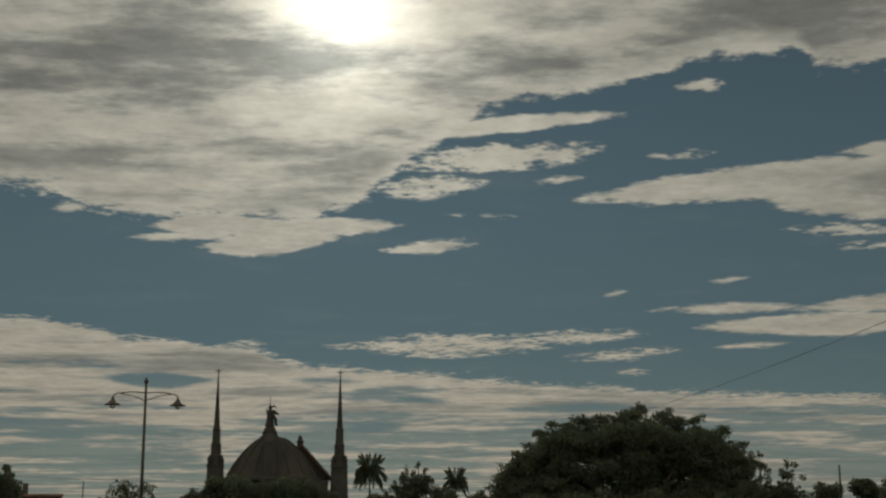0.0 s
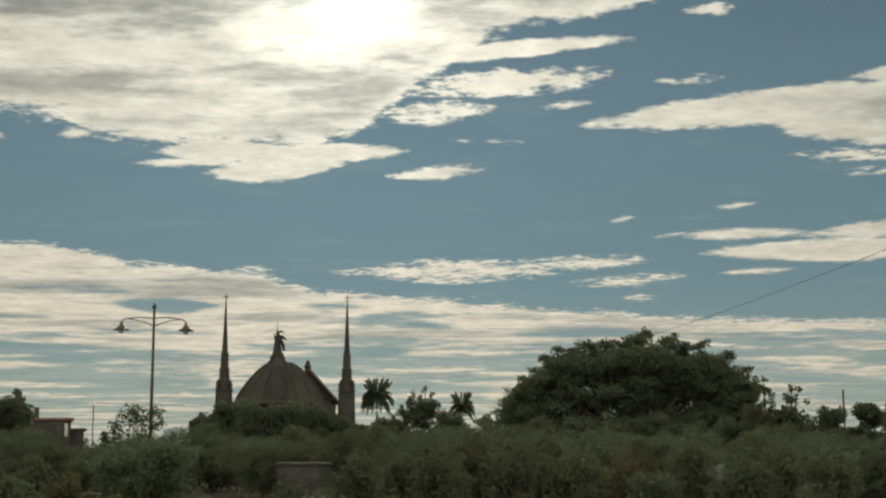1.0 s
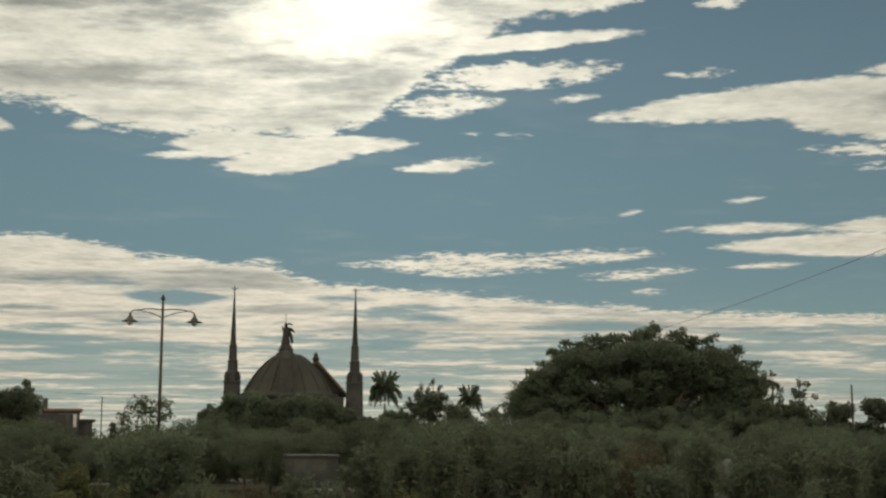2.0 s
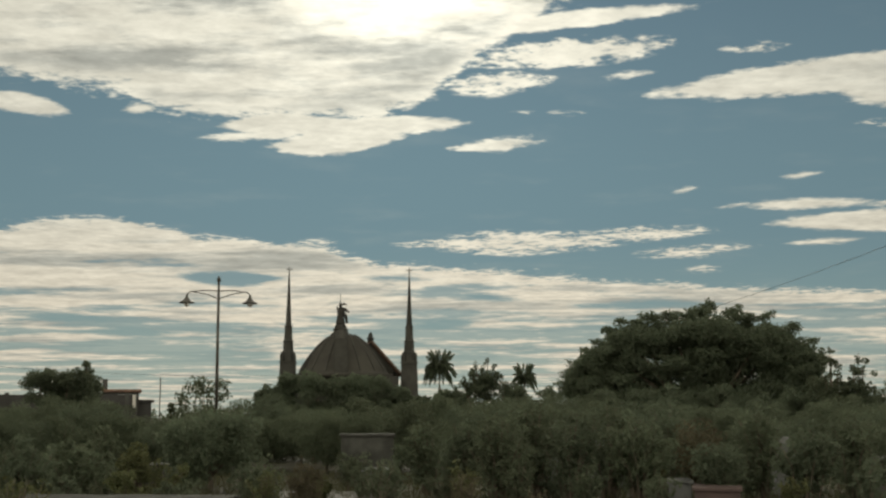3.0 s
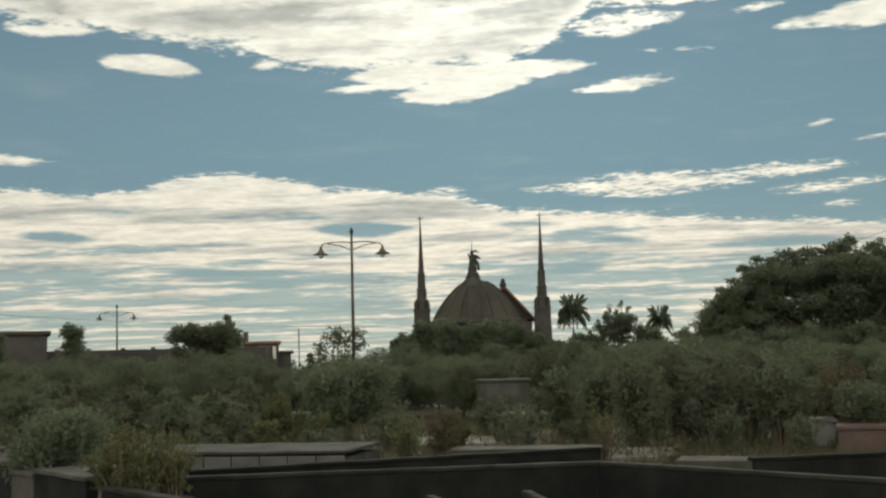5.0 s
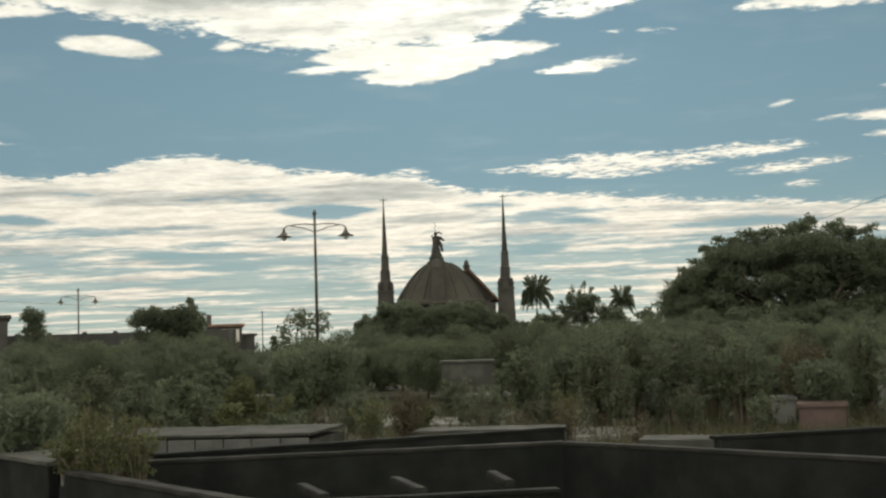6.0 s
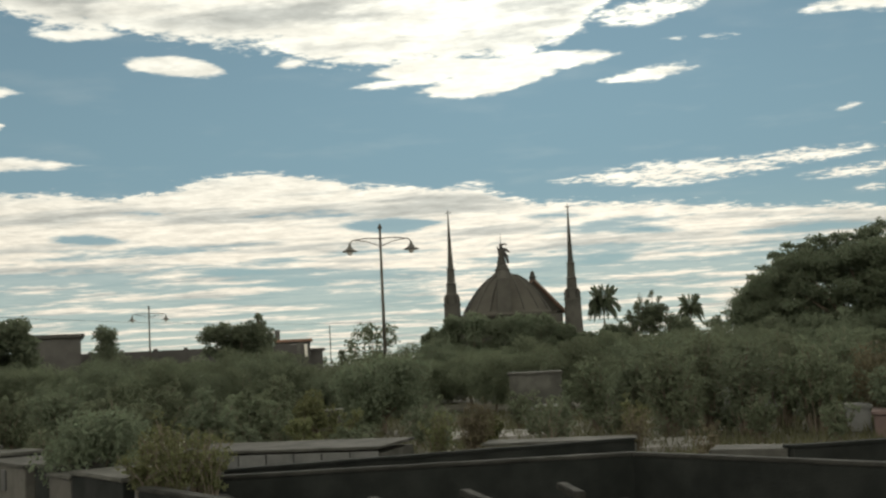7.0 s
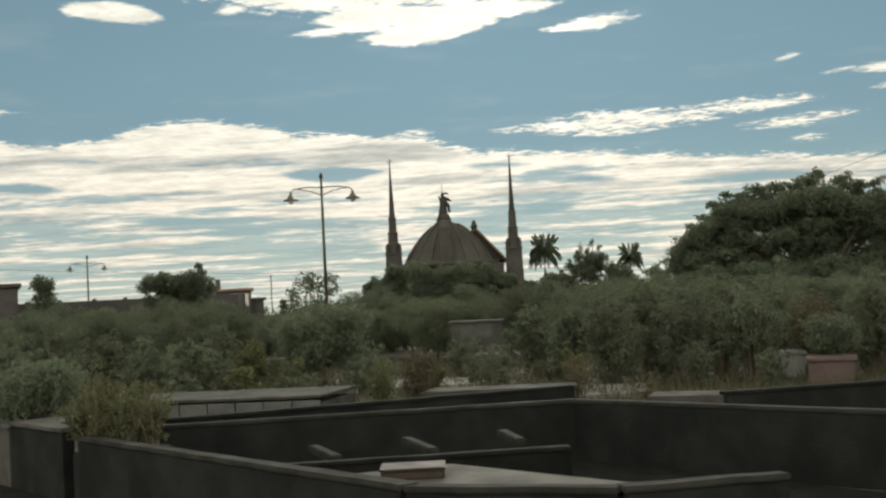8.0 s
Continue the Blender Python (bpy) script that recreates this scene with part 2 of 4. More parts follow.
CONCRETE = material("weathered_concrete", (0.075, 0.073, 0.064), (0.034, 0.034, 0.029), 0.92, 2.2, 0.5)
# concrete near black: the shade of the backlit faces is put into the colour
SHADED = material("shaded_concrete", (0.019, 0.0205, 0.0185), (0.008, 0.0092, 0.0082), 0.95, 1.8, 0.6)
LIME = material("limewash", (0.19, 0.19, 0.18), (0.09, 0.09, 0.083), 0.9, 1.6, 0.4)
# paler than the wall faces: the lit rim tops are put into the colour
RIMS = material("worn_rim", (0.036, 0.0355, 0.031), (0.016, 0.016, 0.014), 0.95, 2.5, 0.5)
PALE = material("pale_cement", (0.078, 0.074, 0.064), (0.050, 0.048, 0.042), 0.85, 3.0, 0.3)
TILE = material("terracotta_tile", (0.047, 0.035, 0.029), (0.032, 0.024, 0.020), 0.7, 5.0, 0.2)
PINK = material("pink_plaster", (0.100, 0.070, 0.064), (0.07, 0.052, 0.048), 0.9, 2.5, 0.3)
DOME = material("dome_plaster", (0.068, 0.064, 0.052), (0.046, 0.043, 0.036), 0.85, 0.35, 0.2, fine=4.0)
STONE = material("church_stone", (0.060, 0.057, 0.049), (0.036, 0.035, 0.030), 0.9, 0.6, 0.3, fine=6.0)
ROOF = material("red_roof_tiles", (0.115, 0.078, 0.056), (0.08, 0.056, 0.042), 0.8, 0.8, 0.3, fine=8.0)
HOUSE = material("house_plaster", (0.075, 0.072, 0.065), (0.042, 0.040, 0.037), 0.9, 0.5, 0.2, fine=5.0)
RUST = material("rusty_sheet", (0.22, 0.13, 0.09), (0.12, 0.08, 0.06), 0.7, 1.0, 0.2, fine=10.0)
IRON = material("painted_iron", (0.075, 0.068, 0.055), (0.04, 0.036, 0.03), 0.6, 3.0, 0.15, metal=0.3)
SHADE = material("enamel_shade", (0.085, 0.075, 0.06), (0.05, 0.045, 0.038), 0.5, 4.0, 0.1, metal=0.2)
GLASS = material("lamp_glass", (0.55, 0.52, 0.45), (0.40, 0.38, 0.33), 0.25, 4.0, 0.0)
DARK = material("opening_shade", (0.03, 0.03, 0.03), (0.015, 0.015, 0.015), 0.5, 2.0, 0.0)
CABLE = material("cable_rubber", (0.05, 0.05, 0.05), (0.03, 0.03, 0.03), 0.6, 5.0, 0.0)
# soil taken near black: the shade in the enclosure is put into the colour
SOIL_SHADE = material("soil_shade_black", (0.013, 0.013, 0.0115), (0.006, 0.0065, 0.0055), 0.98, 3.0, 0.6)
EARTH = material("dry_earth", (0.07, 0.062, 0.042), (0.032, 0.032, 0.022), 0.95, 0.5, 0.6, fine=9.0)
STAINED = material("stained_limewash", (0.105, 0.105, 0.10), (0.055, 0.056, 0.053), 0.9, 1.6, 0.4)
PATH = material("cement_path", (0.20, 0.19, 0.175), (0.12, 0.115, 0.105), 0.9, 0.9, 0.3, fine=12.0)
BARK = material("bark", (0.16, 0.13, 0.10), (0.07, 0.06, 0.045), 0.95, 3.0, 0.6)
LEAF = material("deep_green_leaves", (0.120, 0.140, 0.091), (0.100, 0.117, 0.077), 0.8, 0.8, 0.0, leaf=0.55)
OLIVE = material("olive_leaves", (0.116, 0.133, 0.084), (0.096, 0.110, 0.070), 0.8, 0.8, 0.0, leaf=0.5)
YELLOW = material("yellow_green_leaves", (0.130, 0.135, 0.062), (0.085, 0.092, 0.045), 0.65, 1.5, 0.0, leaf=0.45)
DRY = material("dry_leaves", (0.118, 0.104, 0.064), (0.085, 0.076, 0.048), 0.8, 1.5, 0.0, leaf=0.45)
GRASS = material("grass_blades", (0.085, 0.082, 0.042), (0.05, 0.052, 0.028), 0.7, 1.0, 0.0, leaf=0.4)
FLOWER = material("pale_flowers", (0.30, 0.29, 0.23), (0.20, 0.19, 0.15), 0.8, 3.0, 0.0, leaf=0.3)


# ---- builders ----
def obj(name, mesh, mat, parent=None, label="", smooth=False):
    ob = new(name, mesh)
    if mat and not mesh.materials:
        mesh.materials.append(mat)
    if smooth:
        mesh.polygons.foreach_set("use_smooth", [True] * len(mesh.polygons))
    if parent:
        ob.parent = parent
    if label:
        ob["label"] = label
    return ob


def part(name, bm, mat, parent=None, label="", smooth=False):
    """Links a bmesh as one mesh object under a thing or part."""
    mesh = bpy.data.meshes.new(name)
    bmesh.ops.recalc_face_normals(bm, faces=bm.faces)
    bm.to_mesh(mesh)
    bm.free()
    return obj(name, mesh, mat, parent, label, smooth)


def thing(name, x, y, z, label, category, group="", turn=0.0):
    e = new(name)
    e.matrix_world = pose(x, y, z, 0, 0, turn)
    return tagged(e, label, category, group)


def at(az, d):
    """The place at a bearing, in degrees to the right of ahead, and a distance."""
    return d * math.sin(radians(az)), d * math.cos(radians(az))


def high(el, d):
    """The height that shows at an elevation over a distance."""
    return EYE + d * math.tan(radians(el))


def box(size, at_=(0, 0, 0), bevel=0.0, turn=0.0, taper=1.0, bm=None, rough=0.0, cuts=0):
    """A box that stands on at_, bevelled, narrowing upwards by taper, with worn edges."""
    own = bmesh.new()
    bmesh.ops.create_cube(own, size=1.0)
    for v in own.verts:
        k = taper if v.co.z > 0 else 1.0
        v.co = Vector((v.co.x * size[0] * k, v.co.y * size[1] * k, (v.co.z + 0.5) * size[2]))
    if bevel:
        bmesh.ops.bevel(own, geom=own.edges[:], offset=bevel, segments=2, affect="EDGES")
    if cuts:
        long_edges = [e for e in own.edges if e.calc_length() > max(size) * 0.5]
        bmesh.ops.subdivide_edges(own, edges=long_edges, cuts=cuts, use_grid_fill=True)
    if rough:
        for v in own.verts:
            v.co += noise.noise_vector(v.co * 3.1 + Vector(at_)) * rough
    bmesh.ops.transform(own, matrix=pose(*at_, 0, 0, turn), verts=own.verts)
    if bm is None:
        return own
    mesh = bpy.data.meshes.new("tmp")
    own.to_mesh(mesh)
    own.free()
    bm.from_mesh(mesh)
    bpy.data.meshes.remove(mesh)
    return bm


def tube(points, radii, sides=8, bm=None):
    bm = bm or bmesh.new()
    rings = []
    pts = [Vector(p) for p in points]
    for i, p in enumerate(pts):
        d = (pts[min(i + 1, len(pts) - 1)] - pts[max(i - 1, 0)]).normalized()
        q = d.to_track_quat("Z", "Y")
        r = radii[i] if hasattr(radii, "__len__") else radii
        rings.append([bm.verts.new(p + q @ Vector((r * math.cos(a), r * math.sin(a), 0))) for a in np.linspace(0, 2 * math.pi, sides, endpoint=False)])
    for a, b in zip(rings, rings[1:]):
        for k in range(sides):
            bm.faces.new((a[k], a[(k + 1) % sides], b[(k + 1) % sides], b[k]))
    bm.faces.new(rings[0][::-1])
    bm.faces.new(rings[-1])
    return bm


def lathe(profile, sides=24, at_=(0, 0, 0), bm=None, spin=0.0):
    """Turns a profile of (radius, height) round the upright axis."""
    bm = bm or bmesh.new()
    rings = []
    for r, z in profile:
        rings.append([bm.verts.new((at_[0] + r * math.cos(a + spin), at_[1] + r * math.sin(a + spin), at_[2] + z)) for a in np.linspace(0, 2 * math.pi, sides, endpoint=False)])
    for a, b in zip(rings, rings[1:]):
        for k in range(sides):
            bm.faces.new((a[k], a[(k + 1) % sides], b[(k + 1) % sides], b[k]))
    bm.faces.new(rings[0][::-1])
    bm.faces.new(rings[-1])
    return bm


def leaf_mesh(name, centres, radii, count, size, rng, droop=0.0, slim=0.5):
    """Many small pointed leaves, gathered in clumps."""
    centres, radii = np.asarray(centres, float), np.asarray(radii, float)
    if radii.ndim == 1:
        radii = np.repeat(radii[:, None], 3, 1) * (1.0, 1.0, 0.75)
    weight = radii.prod(1) ** (2 / 3)
    pick = rng.choice(len(centres), count, p=weight / weight.sum())
    d = rng.normal(size=(count, 3))
    d /= np.linalg.norm(d, axis=1)[:, None]
    p = centres[pick] + d * radii[pick] * rng.uniform(0.15, 1.15, (count, 1)) ** 0.55
    a = rng.normal(size=(count, 3)) + d * 0.8 - (0, 0, droop)
    a /= np.linalg.norm(a, axis=1)[:, None]
    b = np.cross(a, rng.normal(size=(count, 3)))
    b /= np.linalg.norm(b, axis=1)[:, None]
    s = size * rng.uniform(0.6, 1.4, (count, 1))
    quad = np.stack([p - a * s * 0.5, p + b * s * slim * 0.5, p + a * s * 0.5, p - b * s * slim * 0.5], 1)
    quad[:, (1, 3)] += np.cross(a, b)[:, None] * s[:, None] * 0.12
    mesh = bpy.data.meshes.new(name)
    mesh.from_pydata(quad.reshape(-1, 3).tolist(), [], np.arange(count * 4).reshape(-1, 4).tolist())
    return mesh


def limbs(trunk_top, base_r, centres, rng, height):
    """A tapered trunk and limbs that reach into the clumps."""
    bm = bmesh.new()
    z = trunk_top
    lean = rng.uniform(-0.05, 0.05, 2) * height
    mid = (lean[0] * 0.4, lean[1] * 0.6, z * 0.55)
    tube([(0, 0, -0.15), (0, 0, z * 0.08), mid, (lean[0], lean[1], z)], [base_r * 1.5, base_r * 1.05, base_r * 0.85, base_r * 0.7], 8, bm)
    for c in centres:
        c = np.asarray(c, float)
        start = np.array((lean[0], lean[1], z * rng.uniform(0.75, 0.98)))
        bend = start * 0.45 + c * 0.55 + (0, 0, -0.08 * height) + rng.normal(size=3) * 0.02 * height
        tube([start, bend, c], [base_r * 0.5, base_r * 0.3, base_r * 0.1], 5, bm)
    return bm


def tree(x, y, height, clumps, label, leafmat=LEAF, count=5000, size=0.3, trunk=0.4, base_r=0.2, seed=1, name="tree", category="tree", group="", nlimb=9, droop=0.2, turn=0.0):
    """A tree: clumps are (x, y, z, radius) over its foot."""
    rng = np.random.default_rng(seed)
    t = thing(name, x, y, 0, label, category, group, turn)
    cs = [c[:3] for c in clumps]
    step = max(1, len(cs) // nlimb)
    part("trunk", limbs(height * trunk, base_r, cs[::step], rng, height), BARK, t, smooth=True)
    obj("crown", leaf_mesh("crown", cs, [c[3] for c in clumps], count, size, rng, droop), leafmat, t)
    return t


def canopy(n, rx, rz, z0, r, rng, ry=None, flat=0.0, hollow=0.35):
    """Clump centres over a rounded canopy: half width, half height, middle height, clump radius."""
    out = []
    for i in range(n):
        d = rng.uniform(-1, 1, 3)
        d /= (np.abs(d) ** 2.8).sum() ** (1 / 2.8)
        k = rng.uniform(hollow, 1.0) ** 0.6
        zz = d[2] * (flat if d[2] < 0 and flat else 1.0)
        out.append((d[0] * rx * k, d[1] * (ry or rx) * k, z0 + zz * rz * k, r * rng.uniform(0.6, 1.3)))
    return out


# ---- ground ----
def ground():
    bm = bmesh.new()
    rings = [0.0, 3, 6, 10, 15, 22, 32, 48, 75, 120, 220, 500, 1200, 2500]
    prev = None
    for r in rings:
        ring = []
        for k in range(64):
            a = 2 * math.pi * k / 64
            z = 0.0 if r > 60 else 0.06 * noise.noise(Vector((r * math.cos(a) * 0.3, r * math.sin(a) * 0.3, 0)))
            ring.append(bm.verts.new((r * math.cos(a), r * math.sin(a), z - 0.02))) if r else None
        if prev is None and not ring:
            centre = bm.verts.new((0, 0, 0))
        elif prev is None:
            for k in range(64):
                bm.faces.new((centre, ring[k], ring[(k + 1) % 64]))
        else:
            for k in range(64):
                bm.faces.new((prev[k], ring[k], ring[(k + 1) % 64], prev[(k + 1) % 64]))
        prev = ring or None
    g = part("ground", bm, EARTH, smooth=True)
    tagged(g, "dry earth with weeds between the graves", "ground", kind="structure")


ground()


# ---- church ----
def church():
    d = 180.0
    cx, cy = at(-7.6, d)
    face = 7.6
    c = thing("church", cx, cy, 0, "domed church of weathered stone with two slender spires", "church", turn=face)
    w = d * math.radians(4.36) / 2
    zb = high(1.9, d)
    part("wall", box((2 * w + 1.5, 16, zb - 0.4), (0, 3, 0), 0.1), STONE, c, "dull stone walls")
    prof = [(w + 0.25, zb - 0.5), (w + 0.25, zb), (w * 0.94, zb + 0.05)]
    top = high(3.76, d)
    for k in range(1, 17):
        f = k / 16
        prof.append((max(0.4, w * 0.92 * (1 - f) ** 0.50), zb + (top - zb) * f))
    dome = part("dome", lathe(prof, 40), DOME, c, "brown plastered dome", smooth=True)
    for k in range(16):
        a = 2 * math.pi * k / 16
        pts = [(r * 1.005 * math.cos(a), r * 1.005 * math.sin(a), z) for r, z in prof[3:-1]]
        part("rib", tube(pts, 0.13, 5), STONE, dome)
    # dark vertical band up the middle of the dome, in two raised parts
    band = [(-0.35, -r * 0.97, z) for r, z in prof[3:-1]]
    part("band", tube(band, [1.0] * 8 + [0.85] * (len(band) - 8), 10), STONE, dome, "darker band up the dome")
    part("pilaster", box((2.2, 1.4, top - 1.2), (-0.3, -w + 0.6, 0), 0.08, taper=0.8), STONE, c, "dark upright before the dome")
    lantern = lathe([(1.5, 0), (1.35, 0.3), (1.05, 0.5), (1.0, 0.85), (1.1, 0.95), (0.85, 1.1), (0.8, 1.45), (0.6, 1.6)], 12, (-0.4, 0, top - 0.45))
    part("lantern", lantern, STONE, c, "stone lantern on the dome")
    # nave roof behind the dome, with its gable
    gx = math.tan(math.radians(7.6 - 6.34)) * d
    gz, gr = high(3.36, d), high(1.95, d)
    half = d * math.radians(1.28)
    bm = bmesh.new()
    y0, y1 = w * 0.35, w + 16
    prism = [bm.verts.new(p) for p in ((gx - half, y0, gr), (gx + half, y0, gr), (gx, y0, gz), (gx - half, y1, gr), (gx + half, y1, gr), (gx, y1, gz))]
    for f in ((0, 1, 2), (3, 5, 4), (0, 2, 5, 3), (1, 4, 5, 2), (0, 3, 4, 1)):
        bm.faces.new([prism[i] for i in f])
    part("gable", bm, DOME, c, "plastered gable of the nave")
    n = Vector((gz - gr, 0, half)).normalized()
    for side in (-1, 1):
        m = bmesh.new()
        tube([(gx, y0 - 0.25, gz + 0.15), (gx + side * (half + 0.35), y0 - 0.25, gr - 0.25)], 0.28, 4, m)
        part("verge", m, ROOF, c, "red tiled verge")
    for side in (-1, 1):
        m = bmesh.new()
        vs = [m.verts.new(p) for p in ((gx, y0 - 0.3, gz + 0.05), (gx, y1, gz + 0.05), (gx + side * (half + 0.3), y1, gr - 0.2), (gx + side * (half + 0.3), y0 - 0.3, gr - 0.2))]
        f = m.faces.new(vs)
        out = bmesh.ops.extrude_face_region(m, geom=[f])
        bmesh.ops.translate(m, vec=(0, 0, 0.22), verts=[v for v in out["geom"] if isinstance(v, bmesh.types.BMVert)])
        part("roof", m, ROOF, c, "red tiled roof")
    part("finial", lathe([(0.45, -0.3), (0.45, 0.5), (0.6, 0.6), (0.35, 0.8), (0.3, 1.2), (0.08, 1.5)], 8, (gx - 0.1, y0, gz)), STONE, c)
    for k in range(2):
        part("window", box((0.7, 0.12, 1.7), (gx + 1.9 + k * 1.2, y0 - 0.1, gr - 2.6 - k * 0.2), 0.03), LIME, c, "pale arched window")
    # two spires
    for az, lean in ((-10.03, 0), (-4.68, 0)):
        sx = math.tan(math.radians(az + 7.6)) * d
        s = new("spire")
        s.parent = c
        s.location = (sx, -2.0, 0)
        k = d / 180.0
        z1, z2, z3, z4 = high(2.72, d), high(3.3, d), high(3.95, d), high(6.6, d)
        part("tower", box((2.7, 2.7, z1 - 1.2), (0, 0, 0), 0.06, taper=0.8), STONE, s)
        part("cornice", box((2.35, 2.35, 0.35), (0, 0, z1 - 1.2), 0.08), STONE, s)
        for a in range(4):
            px, py = 0.88 * (1 if a % 2 else -1), 0.88 * (1 if a // 2 else -1)
            part("pinnacle", lathe([(0.2, 0), (0.2, 0.5), (0.26, 0.6), (0.04, 1.3)], 6, (px, py, z1 - 0.85)), STONE, s)
        part("stage", lathe([(0.98, z1 - 0.9), (0.92, z1 + 0.4), (0.75, z1 + 0.6), (0.72, z2), (0.82, z2 + 0.1), (0.60, z2 + 0.3), (0.55, z3), (0.62, z3 + 0.1), (0.46, z3 + 0.35)], 8, spin=math.pi / 8), STONE, s)
        part("needle", lathe([(0.44, z3 + 0.3), (0.30, z3 + 3.0), (0.16, z4 - 2.4), (0.07, z4 - 0.6), (0.10, z4 - 0.5), (0.04, z4)], 8, spin=math.pi / 8), STONE, s)
        cross = box((0.9, 0.08, 0.09), (0, 0, z4 - 0.35))
        part("cross", box((0.09, 0.08, 0.7), (0, 0, z4 - 0.6), bm=cross), IRON, s)
    # the figure that crowns the dome
    bm = lathe([(0.62, 0), (0.66, 0.3), (0.5, 0.9), (0.42, 1.6), (0.48, 2.1), (0.2, 2.45), (0.24, 2.7), (0.2, 3.0), (0.05, 3.1)], 10)
    tube([(0.1, 0, 2.3), (0.7, 0, 2.15), (1.25, 0, 1.75)], [0.3, 0.26, 0.08], 6, bm)
    tube([(0.3, 0, 1.9), (0.75, 0, 1.2), (0.95, 0, 0.2)], [0.3, 0.28, 0.16], 6, bm)
    tube([(0.1, 0, 2.8), (0.5, 0, 3.0), (0.95, 0, 2.75)], [0.14, 0.16, 0.06], 6, bm)
    tube([(-0.1, 0, 2.1), (-0.45, 0, 2.3), (-0.5, 0, 2.7)], [0.2, 0.14, 0.06], 6, bm)
    tube([(0, 0, 2.9), (0, 0, 4.4)], [0.06, 0.03], 5, bm)
    st = part("statue", bm, STONE, None, smooth=True)
    st.matrix_world = pose(cx, cy, 0, 0, 0, face) @ pose(-0.45, 0, top + 1.1)
    tagged(st, "dark stone statue standing on the church dome", "statue")


church()


# ---- street lamps ----
def street_lamp(az, d, top, span, label, thick=1.0):
    x, y = at(az, d)
    s = thing("street_lamp", x, y, 0, label, "street lamp", "street lamps", -az)
    zt = high(top, d)
    part("base", lathe([(0.2, 0), (0.2, 0.3), (0.14, 0.4), (0.11, 1.0)], 10), IRON, s)
    part("pole", tube([(0, 0, 0.9), (0, 0, zt * 0.6), (0, 0, zt)], [0.07 * thick, 0.06 * thick, 0.045 * thick], 8), IRON, s, smooth=True)
    part("cap", lathe([(0.07, 0), (0.09, 0.06), (0.02, 0.22)], 8, (0, 0, zt - 0.05)), IRON, s)
    za = zt - 0.42
    for side in (-1, 1):
        w = span / 2
        arm = [(0, 0, za)] + [(side * w * f, 0, za + h) for f, h in ((0.3, 0.03), (0.55, 0.02), (0.75, -0.02), (0.9, -0.04), (0.985, -0.12), (1.0, -0.2))]
        part("arm", tube(arm, 0.023 * thick, 6), IRON, s, smooth=True)
        part("brace", tube([(0, 0, za - 0.32), (side * w * 0.35, 0, za - 0.13), (side * w * 0.78, 0, za - 0.04)], 0.018 * thick, 5), IRON, s, smooth=True)
        shade = part("shade", lathe([(0.045, 0), (0.06, -0.1), (0.10, -0.16), (0.17, -0.24), (0.30, -0.30), (0.31, -0.33), (0.02, -0.31)], 16, (side * w, 0, za - 0.15)), SHADE, s, "flared enamel lamp shade", smooth=True)
        part("bulb", lathe([(0.05, 0), (0.11, -0.05), (0.11, -0.12), (0.03, -0.18)], 10, (side * w, 0, za - 0.44)), GLASS, shade, "milky glass bulb")
    return s


street_lamp(-13.17, 50, 6.04, 2.42, "tall double-armed street lamp with flared shades, among shrubs")
street_lamp(-23.5, 96, 2.86, 2.42, "far double-armed street lamp behind a long wall")


# ---- houses and long wall ----
def house(name, az0, az1, d, top, label, depth=8.0, mat=HOUSE, roof=None, windows=(), parapet=True):
    x0, y0 = at(az0, d)
    x1, y1 = at(az1, d)
    w = math.hypot(x1 - x0, y1 - y0)
    turn = math.degrees(math.atan2(y1 - y0, x1 - x0))
    h = thing(name, (x0 + x1) / 2, (y0 + y1) / 2, 0, label, "house" if name == "house" else "building", turn=turn)
    z = high(top, d)
    part("wall", box((w, depth, z - 0.25), (0, depth / 2, 0), 0.05), mat, h)
    part("roof", box((w + 0.5, depth + 0.5, 0.25), (0, depth / 2, z - 0.25), 0.05), roof or mat, h)
    for fx, zz, ww, hh in windows:
        win = part("window", box((ww + 0.16, 0.12, hh + 0.16), (fx * w, -0.04, zz), 0.02), LIME, h, "pale framed window")
        part("pane", box((ww, 0.04, hh), (fx * w, -0.115, zz + 0.08)), GLASS, win)
    return h, w, z


h, w, z = house("house", -18.0, -16.5, 120, 1.22, "small house with a rusty sheet roof and two windows", 7, HOUSE, RUST,
                [(0.0, 2.8, 0.5, 1.1), (0.33, 2.8, 0.5, 1.1)])
part("chimney", box((0.45, 0.45, z + 1.0), (-w / 2 + 0.1, 3.0, 0), 0.03), HOUSE, h)
house("house", -16.5, -15.96, 121, 0.78, "low flat-roofed annexe of dull plaster", 5)
house("building", -28.6, -26.4, 90, 1.86, "flat-roofed block of dull plaster above trees", 9)
x, y = at(-22, 101)
lw = thing("long_wall", x, y, 0, "long dull concrete wall with low posts along its top", "wall", turn=22)
zt = high(0.98, 101)
part("panel", box((18.5, 0.3, zt), (0, 0, 0), 0.04), HOUSE, lw)
for k in range(9):
    part("post", box((0.35, 0.4, zt + 0.14), (-9 + k * 2.2 + 0.3 * math.sin(k * 5), 0, 0), 0.03), HOUSE, lw)
for az, d, top in ((-15.6, 118, 1.75), (17.05, 70, 2.3)):
    x, y = at(az, d)
    p = part("mast", tube([(0, 0, 0), (0, 0, high(top, d))], 0.05, 6), IRON)
    p.location = (x, y, 0)
    tagged(p, "thin iron mast above the roofs and trees", "mast")


